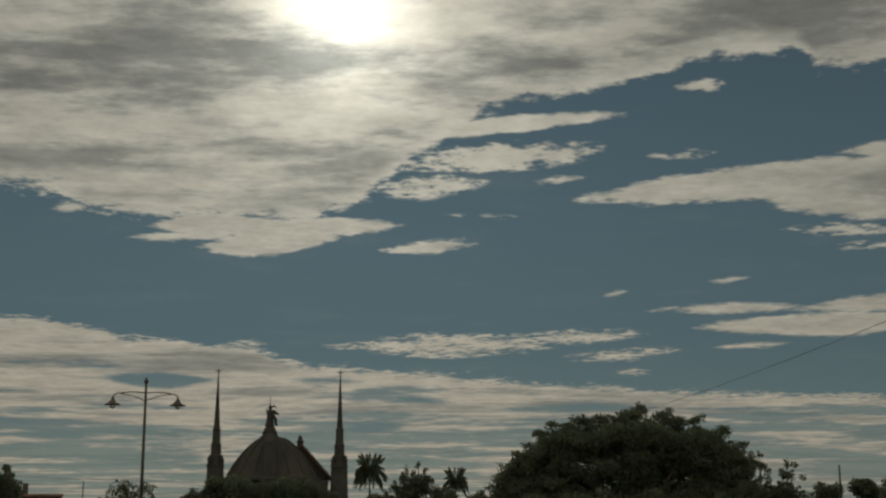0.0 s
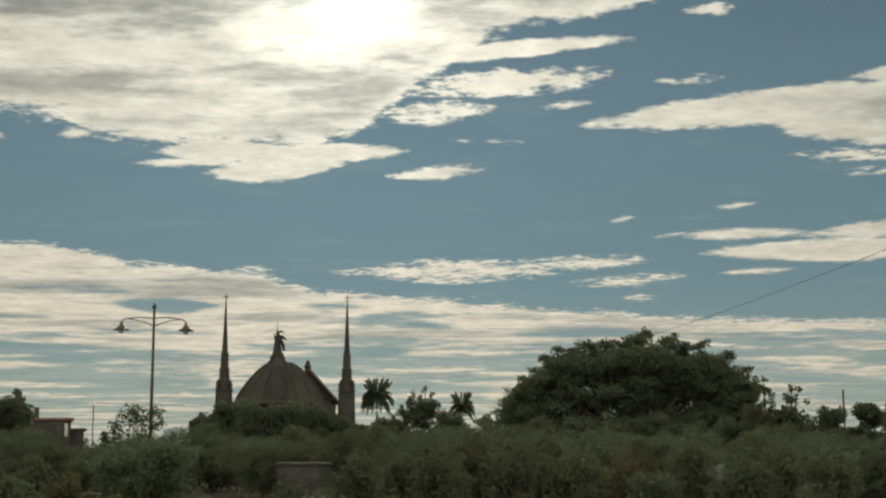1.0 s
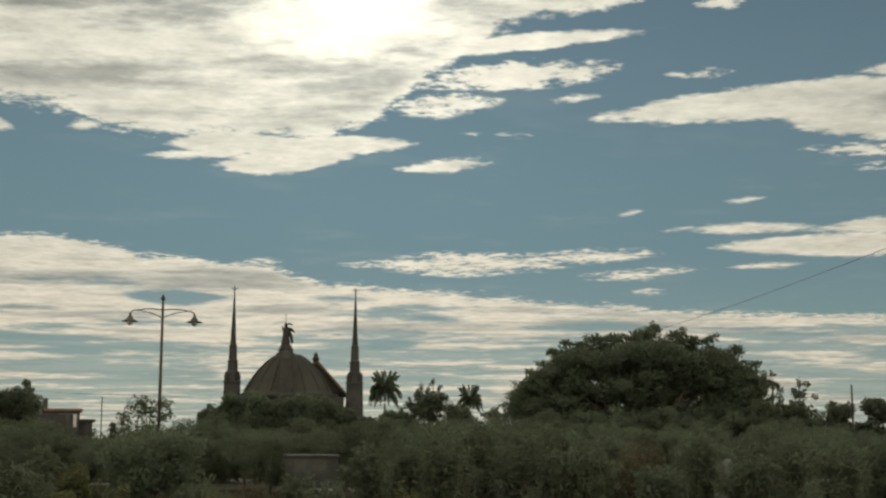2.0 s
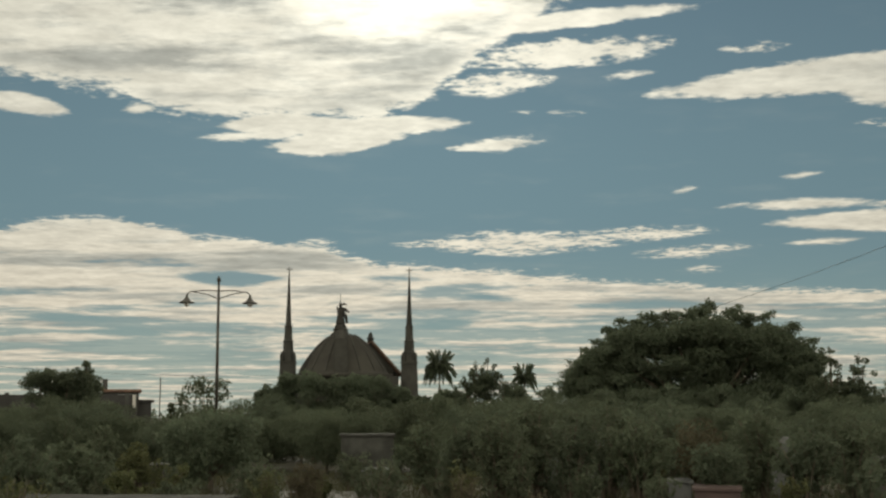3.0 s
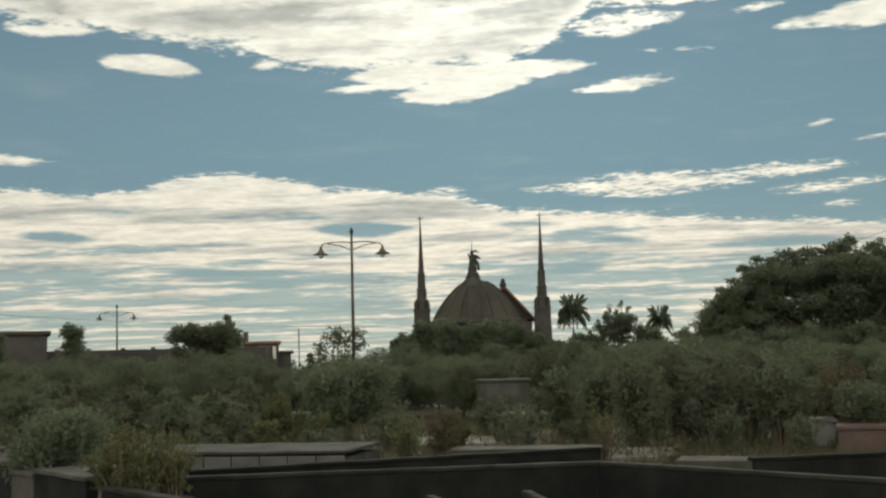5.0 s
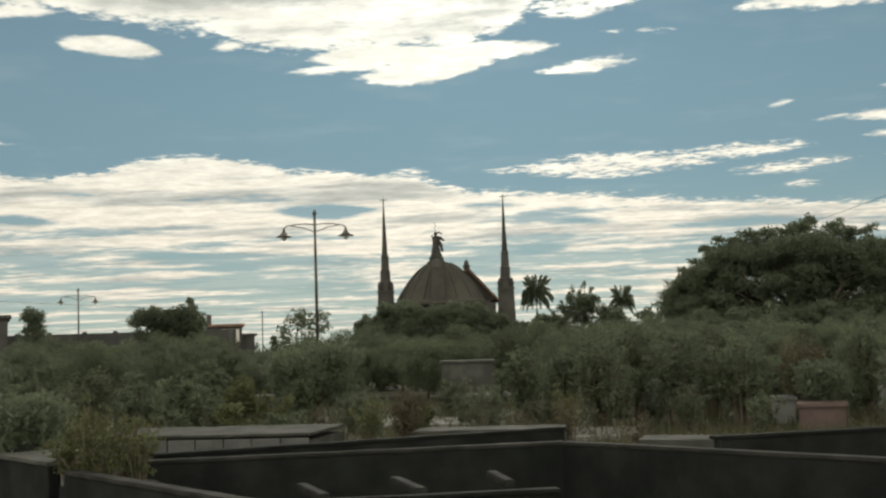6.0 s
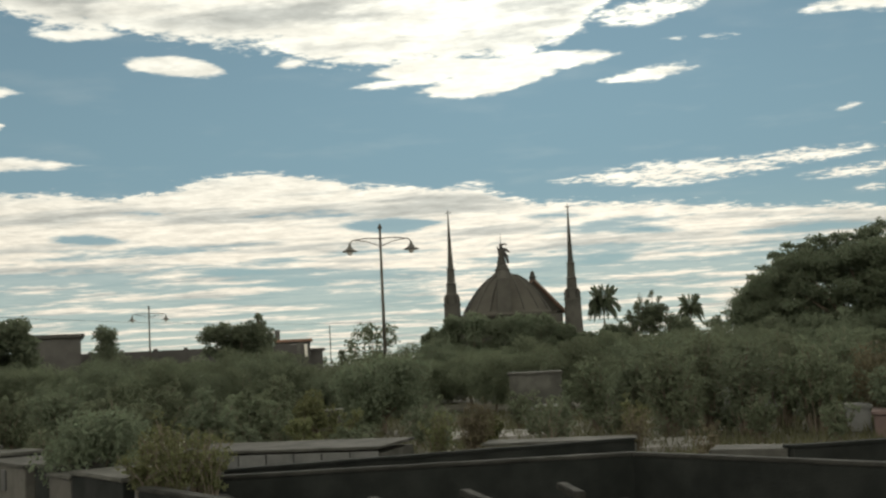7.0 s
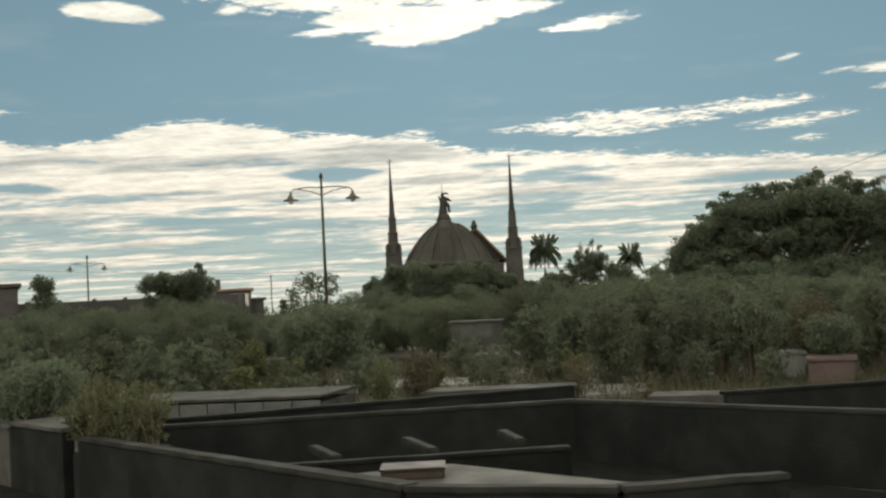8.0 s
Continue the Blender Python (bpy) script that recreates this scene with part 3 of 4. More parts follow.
# ---- overhead cable ----
def cable(p0, p1, sag, r, label):
    pts = []
    for i in range(25):
        f = i / 24
        pts.append(Vector(p0).lerp(Vector(p1), f) + Vector((0, 0, -4 * sag * f * (1 - f))))
    c = part("cable", tube(pts, r, 5), CABLE, smooth=True)
    tagged(c, label, "cable")


def utility_pole(az, d, top):
    x, y = at(az, d)
    t = thing("utility_pole", x, y, 0, "weathered wooden utility pole that carries a cable", "pole", turn=-az)
    z = high(top, d)
    part("pole", tube([(0, 0, -0.1), (0, 0, z)], [0.14, 0.1], 8), BARK, t)
    part("crossarm", box((1.4, 0.1, 0.1), (0, 0, z - 0.3), 0.01), BARK, t)
    return Vector((x, y, z - 0.1))


cable(utility_pole(8.5, 118, 4.72), utility_pole(27, 40, 11.1), 0.3, 0.015, "thin black overhead cable rising from the trees")
x1, y1 = at(-10.03, 177.8)
cable(utility_pole(-35, 90, 3.2), (x1, y1, high(1.85, 177.8)), 0.9, 0.014, "thin black overhead cable past the far lamp")


# ---- trees ----
def span(az, d, width):
    return d * math.radians(width)


def round_tree(az, d, top, width, label, seed, leafmat=LEAF, low=0.25, clumps=26, count=4500, size=0.22, name="tree", category="tree", group="", sparse=1.0, depth=0.8, clump=0.32, base_r=None):
    """A tree or bush at a bearing and distance, whose top shows at an elevation and whose half width is in degrees."""
    rng = np.random.default_rng(seed)
    x, y = at(az, d)
    h = high(top, d)
    rx = span(az, d, width)
    z1, z0 = h, h * low
    rz = (z1 - z0) / 2
    r = min(rx, rz) * clump * (1.4 if count > 80 * clumps else 1.0)
    cl = canopy(clumps, rx - r * 0.8, rz - r * 0.6, (z0 + z1) / 2, r * sparse, rng, ry=rx * depth)
    return tree(x, y, h, cl, label, leafmat, count, size, trunk=max(0.2, low + 0.15), base_r=base_r or 0.02 * h + 0.03, seed=seed, name=name, category=category, group=group, turn=-az)


def big_tree():
    """The wide flat-topped tree: tiers of leaf pads at the ends of limbs that spread and rise."""
    d, az = 110.0, 8.3
    rng = np.random.default_rng(11)
    x, y = at(az, d)
    k = d * math.radians(1.0)
    cs, rs, ends = [], [], []

    def pad(a, e, w, h, lean, knobs=9, deep=2.5):
        """One flat spray of leaves that rises outwards: bearing and elevation of its upper tip, half width, half height."""
        cx, cz, cy = (a - az) * k, high(e, d) - h, rng.uniform(-deep, deep)
        ends.append((cx - lean * w * 0.5, cy, cz - h))
        for j in range(knobs):
            f = rng.uniform(-1, 1)
            r = h * rng.uniform(0.55, 0.9)
            cs.append((cx + f * w, cy + rng.normal() * 0.5, cz + lean * f * w * 0.45 + rng.normal() * h * 0.3 - abs(f) * h * 0.35))
            rs.append((r * 1.35, r * 1.2, r * 0.8))

    # the tips that stand out along the upper edge
    tips = [(3.0, 2.55), (3.2, 3.1), (3.65, 3.5), (4.4, 4.0), (4.95, 4.36), (5.45, 4.4), (6.0, 4.62), (6.85, 4.72), (7.6, 4.65), (8.15, 4.85), (8.75, 5.12),
            (9.75, 4.86), (10.45, 4.56), (11.3, 4.55), (12.2, 4.02), (13.2, 3.45), (12.9, 2.8), (13.2, 2.25), (2.7, 1.95), (2.95, 1.5)]
    for a, e in tips:
        lean = max(-0.8, min(0.8, (a - 8.2) / 5.5))
        pad(a - 0.25 * lean, e, rng.uniform(0.55, 0.9), rng.uniform(0.36, 0.5), lean, 24, 1.0)
        pad(a - 0.35 * lean + rng.normal() * 0.12, e - 0.30, rng.uniform(0.45, 0.8), 0.5, lean, 18, 1.5)
        pad(a - 0.5 * lean + rng.normal() * 0.2, e - 0.65, rng.uniform(0.8, 1.2), 0.5, lean, 16, 2.5)
    # tiers below them
    bearings, tops = [2.9, 3.3, 4.2, 5.5, 7.0, 8.7, 10.0, 11.5, 12.5, 13.2], [2.0, 2.7, 3.35, 3.95, 4.15, 4.4, 4.15, 3.85, 3.1, 2.1]
    for i in range(520):
        a = rng.uniform(2.95, 13.15)
        top = np.interp(a, bearings, tops)
        e = rng.uniform(0.5, top) if i % 4 else top - rng.uniform(0, 0.5)
        gap = min(math.hypot((a - ga) / 0.42, (e - 0.2 - ge) / 0.2) for ga, ge in ((5.75, 2.68), (6.4, 2.65), (12.1, 3.45), (4.25, 2.2), (6.8, 1.7)))
        if gap > 1.0:
            pad(a, e, rng.uniform(0.9, 1.6), rng.uniform(0.55, 0.85), (a - 8.2) / 7.0, 9, 5.0 * (1 - abs(a - 8.2) / 8))
    t = thing("tree", x, y, 0, "wide spreading tree with dark leaves in flat ragged tiers", "tree", turn=-az)
    part("trunk", limbs(3.2, 0.55, ends[::14], rng, 11.5), BARK, t, smooth=True)
    obj("crown", leaf_mesh("crown", cs, rs, 210000, 0.26, rng, 0.1), LEAF, t)
    return t


big_tree()
GREEN = "dense dark green leafy tree behind the graves"
flat = np.random.default_rng(21)
tree(*at(-19.75, 70), high(2.2, 70), [(flat.uniform(-1, 1) * 1.85, flat.uniform(-1.4, 1.4), 0.4 + f ** 0.75 * (high(2.12, 70) - 0.55 - 0.4 * flat.random()), flat.uniform(0.32, 0.5)) for f in np.linspace(0, 1, 150)],
     "dense flat-topped dark green tree beside a small house", LEAF, 26000, 0.15, trunk=0.3, base_r=0.12, seed=21, turn=19.75)
round_tree(-18.85, 70, 2.68, 0.5, "thin leafy sapling rising over a dense tree", 22, low=0.6, clumps=14, count=700, size=0.16)
round_tree(-25.35, 85, 2.4, 0.62, "small upright tree with loose leaves", 23, low=0.15, clumps=60, count=6500, size=0.16, depth=1.0, clump=0.36)
round_tree(-31.3, 60, 2.6, 1.4, "loose dark green tree beside a flat-roofed block", 24, clumps=60, count=7000, size=0.2, low=0.1, clump=0.25)
round_tree(-29.6, 62, 2.85, 1.6, "spiky dark green tree beside a flat-roofed block", 25, clumps=70, count=6500, size=0.3, low=0.1, clump=0.22)
round_tree(-32.9, 58, 1.9, 1.6, GREEN, 26, clumps=60, count=6000, low=0.1, clump=0.25)
round_tree(-13.75, 58, 1.98, 1.35, "sparse young tree with few leaves beside the street lamp", 27, OLIVE, low=0.3, clumps=60, count=1500, size=0.16, clump=0.2)
round_tree(-15.05, 62, 0.9, 0.35, "small tuft of a tree beside the house", 28, OLIVE, low=0.3, clumps=8, count=500, size=0.17)
round_tree(-11.15, 62, 1.05, 0.5, "small leafy tree near the church", 29, low=0.3, clumps=9, count=1000, size=0.18)
for i, (az, top, width) in enumerate(((-11.2, 1.2, 0.5), (-10.75, 1.75, 0.75), (-9.95, 2.3, 0.6), (-9.1, 2.2, 0.9), (-7.9, 2.1, 0.9), (-6.9, 2.05, 0.9), (-5.9, 2.0, 0.8), (-5.1, 1.6, 0.7), (-4.2, 1.1, 0.7), (-3.2, 1.3, 0.7), (-2.5, 1.4, 0.6), (0.1, 1.4, 0.8))):
    round_tree(az, 150, top, width, "dark green tree standing before the church wall", 30 + i, low=0.08, clumps=34, count=5200, size=0.36, clump=0.3, group="trees before the church")


def upright_tree(az, d, tips, label, seed, leafmat=LEAF):
    """Upright stems that end in tufts: tips are (bearing from the foot, elevation, tuft radius)."""
    rng = np.random.default_rng(seed)
    x, y = at(az, d)
    k = d * math.radians(1.0)
    t = thing("tree", x, y, 0, label, "tree", turn=-az)
    bm = bmesh.new()
    cs, rs = [], []
    for a, e, r in tips:
        z = high(e, d)
        tube([(a * k * 0.3, 0, -0.1), (a * k * 0.7, 0.1, z * 0.5), (a * k, 0, z - r * 0.3)], [0.11, 0.07, 0.03], 5, bm)
        cs.append((a * k, 0, z - r * 1.2))
        rs.append((r * 0.7, r * 0.7, r * 1.3))
        for j in range(14):
            f = rng.uniform(0.25, 0.93) ** 0.8
            cs.append((a * k * (0.3 + 0.7 * f) + rng.normal() * 0.45, rng.normal() * 0.5, z * f))
            q = r * rng.uniform(0.5, 1.2)
            rs.append((q, q, q * 0.8))
    part("trunk", bm, BARK, t)
    obj("crown", leaf_mesh("crown", cs, rs, 1000 * len(tips), 0.2, rng), leafmat, t)
    return t


upright_tree(-1.2, 120, [(0.08, 2.70, 0.30), (-0.45, 2.48, 0.36), (0.33, 2.36, 0.28), (-0.2, 2.1, 0.5), (-0.6, 2.15, 0.4), (0.1, 2.05, 0.55), (0.45, 2.0, 0.42), (-1.0, 1.86, 0.3), (0.72, 1.95, 0.3), (-0.85, 1.6, 0.45), (0.9, 1.6, 0.4)],
             "upright tree with bare stems and leaf tufts at their tips", 51)
upright_tree(14.9, 90, [(0, 2.62, 0.28), (-0.22, 2.25, 0.3), (0.18, 2.1, 0.3), (0.05, 1.7, 0.45), (-0.3, 1.5, 0.4), (0.3, 1.2, 0.4)], "thin upright tree with loose leaves", 52)
upright_tree(13.75, 90, [(0, 3.0, 0.24), (0.05, 2.55, 0.3), (0.3, 2.0, 0.4), (-0.2, 1.9, 0.5), (0.5, 1.5, 0.5)], "tall thin tree beside a spreading tree", 53, OLIVE)
round_tree(0.3, 118, 1.75, 0.7, GREEN, 54, low=0.1, clumps=16, count=1700, size=0.3, group="trees in the row")
round_tree(1.5, 116, 1.75, 0.8, "loose olive green tree in a row of trees", 55, OLIVE, low=0.1, clumps=18, count=1500, size=0.28)
round_tree(2.6, 112, 1.9, 0.8, GREEN, 56, low=0.1, clumps=18, count=2200, size=0.3, group="trees in the row")
round_tree(16.6, 80, 1.75, 0.85, GREEN, 57, clumps=44, count=5200, size=0.22, low=0.0, clump=0.26, group="trees in the row")
round_tree(17.9, 78, 2.1, 0.9, "broad-leaved dark tree beside an iron mast", 58, clumps=44, count=5000, size=0.34, low=0.0, clump=0.26)
round_tree(19.6, 76, 2.3, 1.2, GREEN, 59, clumps=50, count=5200, size=0.24, low=0.0, clump=0.26, group="trees in the row")
round_tree(22.0, 76, 2.1, 1.3, GREEN, 60, clumps=50, count=5200, size=0.24, low=0.0, clump=0.26, group="trees in the row")


for i, az in enumerate((4.2, 5.8, 7.3, 9.0, 10.6, 12.2, 13.4, 15.6)):
    round_tree(az, 95, 1.35 + 0.2 * math.sin(i * 2.4), 0.95, "bushy dark green tree below a spreading tree", 61 + i, low=0.0, clumps=34, count=4600, size=0.24, clump=0.28, group="trees below the spreading tree")


def frond_mesh(length, rise, fall, rng):
    """One palm frond: a bent rib with leaflets on both sides."""
    verts, faces = [], []
    n = 22
    pts = []
    for i in range(n + 1):
        f = i / n
        pts.append(Vector((length * (f - 0.12 * f * f * fall), 0, length * (rise * f - fall * f * f))))
    for a, b in zip(pts, pts[1:]):
        k = len(verts)
        verts += [a + Vector((0, 0.025, 0)), a - Vector((0, 0.025, 0)), b - Vector((0, 0.02, 0)), b + Vector((0, 0.02, 0))]
        faces.append((k, k + 1, k + 2, k + 3))
    for i in range(2, n + 1):
        f = i / n
        ll = length * 0.30 * math.sin(math.pi * min(1, 0.15 + 0.8 * f)) + 0.1
        for side in (-1, 1):
            p = pts[i]
            tip = p + Vector((ll * 0.55, side * ll * 0.65, -ll * rng.uniform(0.45, 0.9)))
            mid = p.lerp(tip, 0.5) + Vector((0, 0, ll * 0.1))
            k = len(verts)
            w = Vector((0.055, 0, 0.03))
            verts += [p - w, mid - w * 1.2, tip, mid + w * 1.2, p + w]
            faces.append((k, k + 1, k + 2, k + 3, k + 4))
    mesh = bpy.data.meshes.new("frond")
    mesh.from_pydata([tuple(v) for v in verts], [], faces)
    return mesh


def palm(az, d, top, label, seed, length=2.6, fronds=44):
    rng = np.random.default_rng(seed)
    x, y = at(az, d)
    z = high(top, d) - length * 0.95
    t = thing("palm_tree", x, y, 0, label, "palm tree", "palms", -az)
    pts = [(0.25 * math.sin(f * 2.0), 0, z * f - 0.1) for f in np.linspace(0, 1, 8)]
    part("trunk", tube(pts, [0.26, 0.2, 0.18, 0.17, 0.16, 0.15, 0.15, 0.18], 8), BARK, t, smooth=True)
    foot = pts[-1]
    kinds = [frond_mesh(length * 0.72, 2.2, 0.9, rng), frond_mesh(length * 0.9, 1.3, 1.2, rng), frond_mesh(length, 0.75, 1.15, rng), frond_mesh(length * 0.9, 0.1, 0.95, rng)]
    for i in range(fronds):
        f = obj("frond", kinds[i * 4 // fronds], LEAF, t)
        f.matrix_local = pose(foot[0], foot[1], foot[2], rng.uniform(-10, 10), rng.uniform(-14, 14), i * 137.5 + rng.uniform(-12, 12))
    nuts = bmesh.new()
    for i in range(7):
        bmesh.ops.create_icosphere(nuts, subdivisions=1, radius=0.13, matrix=pose(foot[0] + rng.normal() * 0.2, rng.normal() * 0.2, foot[2] - 0.15 - rng.random() * 0.2))
    part("coconut_cluster", nuts, BARK, t)


palm(-3.36, 185, 2.95, "coconut palm with a full head of drooping fronds", 71, 2.75, 64)
palm(0.45, 195, 2.36, "coconut palm half hidden by other trees", 72, 2.3, 44)


# ---- far woods ----
def far_woods():
    rng = np.random.default_rng(80)
    cs, rs = [], []
    for az in np.arange(-42, 30, 0.35):
        d = rng.uniform(215, 260)
        x, y = at(az, d)
        h = high(0.35 + 0.25 * noise.noise(Vector((az * 0.4, 0, 0))) + rng.uniform(0, 0.2), d)
        for j in range(3):
            cs.append((x + rng.normal(), y + rng.normal() * 2, h * (0.2 + 0.3 * j)))
            rs.append(rng.uniform(0.9, 1.5))
    w = obj("far_woods", leaf_mesh("far_woods", cs, rs, 26000, 0.55, rng), LEAF)
    tagged(w, "far dark belt of trees along the horizon", "woods", kind="stuff")


far_woods()

# ---- shrubs over the graves ----
BUSH = "dense olive green bush among the graves"
rng_belt = np.random.default_rng(90)
protos = []
for i in range(5):
    rng = np.random.default_rng(100 + i)
    h = 2.6
    cl = canopy(60, 1.55, 1.1, 1.3, 0.40, rng, ry=1.25, hollow=0.1)
    mat_ = (LEAF, OLIVE, OLIVE, LEAF, OLIVE)[i]
    protos.append(tree(*at(-34 + 3 * i, 46 + i), h, cl, BUSH, mat_, 15000, 0.085, trunk=0.3, base_r=0.06, seed=110 + i, name="bush", category="bush", group="bushes among the graves"))
for az in np.arange(-36, 24, 1.25):
    for row, d0 in enumerate((47, 58)):
        d = d0 + rng_belt.uniform(-4, 4)
        a = az + rng_belt.uniform(-0.5, 0.5)
        x, y = at(a, d)
        s = rng_belt.uniform(0.8, 1.12) * (1.08 if row else 0.9)
        if a < -14.2 and a > -16.5:
            s *= 0.72
        copy_thing(protos[rng_belt.integers(5)], pose(x, y, 0, 0, 0, rng_belt.uniform(0, 360)) @ Matrix.Diagonal((s, s, s, 1)))

round_tree(-13.35, 35, 0.36, 2.5, "big rounded dark green bush beside the street lamp", 121, low=0.05, clumps=40, count=9000, size=0.13, name="bush", category="bush")
round_tree(-16.6, 30, -0.85, 0.85, "yellowish green shrub among the graves", 122, YELLOW, low=0.05, clumps=14, count=1600, size=0.11, name="shrub", category="shrub")
round_tree(-16.9, 27, -2.0, 0.9, "low yellowish green shrub among the graves", 123, YELLOW, low=0.02, clumps=12, count=1200, size=0.1, name="shrub", category="shrub")


def weed(az, d, top, width, label, seed, leafmat=OLIVE, stems=14, count=1300, size=0.1, flowers=0, z0=0.0, name="shrub"):
    """An airy shrub: many thin stems from one foot with loose leaves along them."""
    rng = np.random.default_rng(seed)
    x, y = at(az, d)
    h = high(top, d) - z0
    w = span(az, d, width)
    t = thing(name, x, y, z0, label, "shrub" if name == "shrub" else "weeds", turn=-az)
    bm = bmesh.new()
    cs, rs, tips = [], [], []
    for i in range(stems):
        a = rng.uniform(0, 2 * math.pi)
        k = rng.uniform(0.15, 1.0)
        hh = h * rng.uniform(0.6, 1.0) * (1 - 0.25 * k)
        foot = Vector((math.cos(a) * w * k * 0.25, math.sin(a) * w * k * 0.25, -0.05))
        tip = Vector((math.cos(a) * w * k, math.sin(a) * w * k * 0.8, hh))
        mid = foot.lerp(tip, 0.5) + Vector((-math.cos(a) * w * 0.12, 0, hh * 0.1))
        tube([foot, mid, tip], [0.006 * h + 0.006, 0.005 * h + 0.004, 0.004], 4, bm)
        for f in np.linspace(0.3, 1.0, 7):
            q = foot.lerp(mid, f * 2) if f < 0.5 else mid.lerp(tip, f * 2 - 1)
            cs.append(tuple(q + Vector(rng.normal(size=3) * 0.05 * h)))
            rs.append(h * rng.uniform(0.05, 0.11))
        tips.append(tuple(tip))
    part("woody_base", bm, BARK, t)
    obj("foliage", leaf_mesh("foliage", cs, rs, count, size, rng, 0.1, 0.42), leafmat, t)
    if flowers:
        obj("blossom", leaf_mesh("blossom", tips, [0.08 * h] * len(tips), flowers, size * 0.5, rng), FLOWER, t, "small pale flower heads")
    return t


AIRY = "airy olive green shrub with thin stems among graves"
spots = [(-2.2, 30, 0.3, 1.2), (-0.6, 29, 0.75, 1.5), (1.0, 31, 0.9, 1.4), (2.6, 29, 0.6, 1.5), (4.2, 31, 1.0, 1.5), (5.6, 29, 0.5, 1.4), (6.8, 33, 0.9, 1.5), (-3.8, 33, -0.2, 1.2), (10.8, 31, 0.6, 1.6), (12.6, 29, 0.4, 1.6), (14.4, 32, 0.5, 1.6), (16.2, 29, 0.2, 1.6), (18.2, 31, 0.5, 1.6), (20.2, 30, 0.4, 1.6),
         (-19.2, 29, -0.6, 1.4), (-21.2, 27, -0.7, 1.4), (-23.0, 30, -0.4, 1.5), (-25.0, 27, -0.5, 1.6), (-27.2, 29, -0.4, 1.6), (-29.5, 32, -0.3, 1.6), (-18.0, 32, -0.3, 1.0)]
for i, (az, d, top, width) in enumerate(spots):
    weed(az, d, top, width, AIRY, 130 + i, OLIVE if i % 3 else LEAF, 24, 2600, 0.13)
for i in range(26):
    a = -28 + i * 1.75 + 0.6 * math.sin(i * 3.7)
    weed(a, 26 + 6 * ((i * 7) % 5) / 5, -2.0 + 0.5 * math.sin(i * 2.1), 1.0 + 0.3 * math.sin(i), "low olive green weeds and shrub among graves", 190 + i, (OLIVE, LEAF, OLIVE, YELLOW)[i % 4], 14, 900, 0.1)
weed(-9.4, 24, -1.6, 1.1, "dry reddish brown weed beside a low wall", 160, DRY, 16, 1300, 0.09)
weed(-7.3, 35, -1.3, 1.0, "airy olive green shrub before a grey tomb", 159, OLIVE, 18, 1500, 0.1)
weed(-6.0, 26, -1.4, 0.7, "small branching shrub beside a cement path", 161, OLIVE, 9, 420, 0.09)
weed(-11.0, 25, -2.2, 1.0, "low dry grass and weeds beside a low wall", 162, YELLOW, 20, 900, 0.07)
weed(-2.3, 24, -2.0, 0.9, "dry branching shrub with bare stems behind a wall", 163, DRY, 18, 500, 0.07)
weed(1.0, 18.5, -3.0, 0.8, "dry brown weed growing behind a dark wall", 164, DRY, 14, 500, 0.06)
round_tree(8.3, 30, -0.2, 1.4, "bush with reddish dry leaves behind a pink tomb", 165, DRY, low=0.15, clumps=24, count=2200, size=0.1, name="bush", category="bush")
round_tree(9.0, 28.5, -0.9, 1.3, "rounded dark green bush behind a pink tomb", 166, LEAF, low=0.12, clumps=20, count=2600, size=0.1, name="bush", category="bush")
round_tree(-26.0, 18, -1.2, 2.3, "dark green bush behind the tomb row", 167, LEAF, low=0.05, clumps=40, count=6500, size=0.08, name="bush", category="bush")
for i, (az, d, top, width) in enumerate(((-22.7, 14.5, -1.6, 1.5), (-21.6, 14.4, -2.0, 1.5), (-23.4, 14.2, -2.3, 1.5), (-21.0, 14.2, -2.9, 1.1), (-23.8, 14.4, -2.7, 1.4), (-22.4, 14.1, -2.7, 1.3))):
    weed(az, d, top, width, "flowering yellow-green weeds on a tomb wall", 170 + i, YELLOW, 18, 900, 0.05, 26, 0.60, "weeds")


def grass(n, az0, az1, d0, d1, h, seed, label):
    rng = np.random.default_rng(seed)
    az, d = np.radians(rng.uniform(az0, az1, n)), rng.uniform(d0, d1, n)
    p = np.stack([d * np.sin(az), d * np.cos(az), np.full(n, -0.03)], 1)
    lean = np.stack([rng.normal(size=n) * 0.4, rng.normal(size=n) * 0.4, np.ones(n)], 1) * (h * rng.uniform(0.4, 1.2, n))[:, None]
    side = np.stack([np.cos(az), -np.sin(az), np.zeros(n)], 1) * 0.012
    v = np.stack([p - side, p + side, p + lean], 1).reshape(-1, 3)
    mesh = bpy.data.meshes.new("grass")
    mesh.from_pydata(v.tolist(), [], np.arange(n * 3).reshape(-1, 3).tolist())
    tagged(obj("grass", mesh, GRASS), label, "grass", kind="stuff")


grass(26000, -36, 24, 19, 46, 0.28, 181, "dry yellowish grass between the graves")


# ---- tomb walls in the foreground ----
def wall_run(p0, p1, top, base=-0.05, thick=0.15, name="tomb_wall", label="weathered concrete tomb wall with shade in its colour and a worn rim", mat=SHADED, group="", rim=RIMS):
    x0, y0 = p0
    x1, y1 = p1
    length = math.hypot(x1 - x0, y1 - y0)
    t = thing(name, (x0 + x1) / 2, (y0 + y1) / 2, base, label, "wall", group, math.degrees(math.atan2(y1 - y0, x1 - x0)))
    h = top - base
    part("panel", box((length, thick, h - 0.045), (0, 0, 0), 0.012, rough=0.006, cuts=10), mat, t)
    part("coping", box((length + 0.02, thick + 0.03, 0.045), (0, 0, h - 0.045), 0.012, rough=0.008, cuts=14), rim, t, "worn concrete rim, lit top put into its colour")
    return t


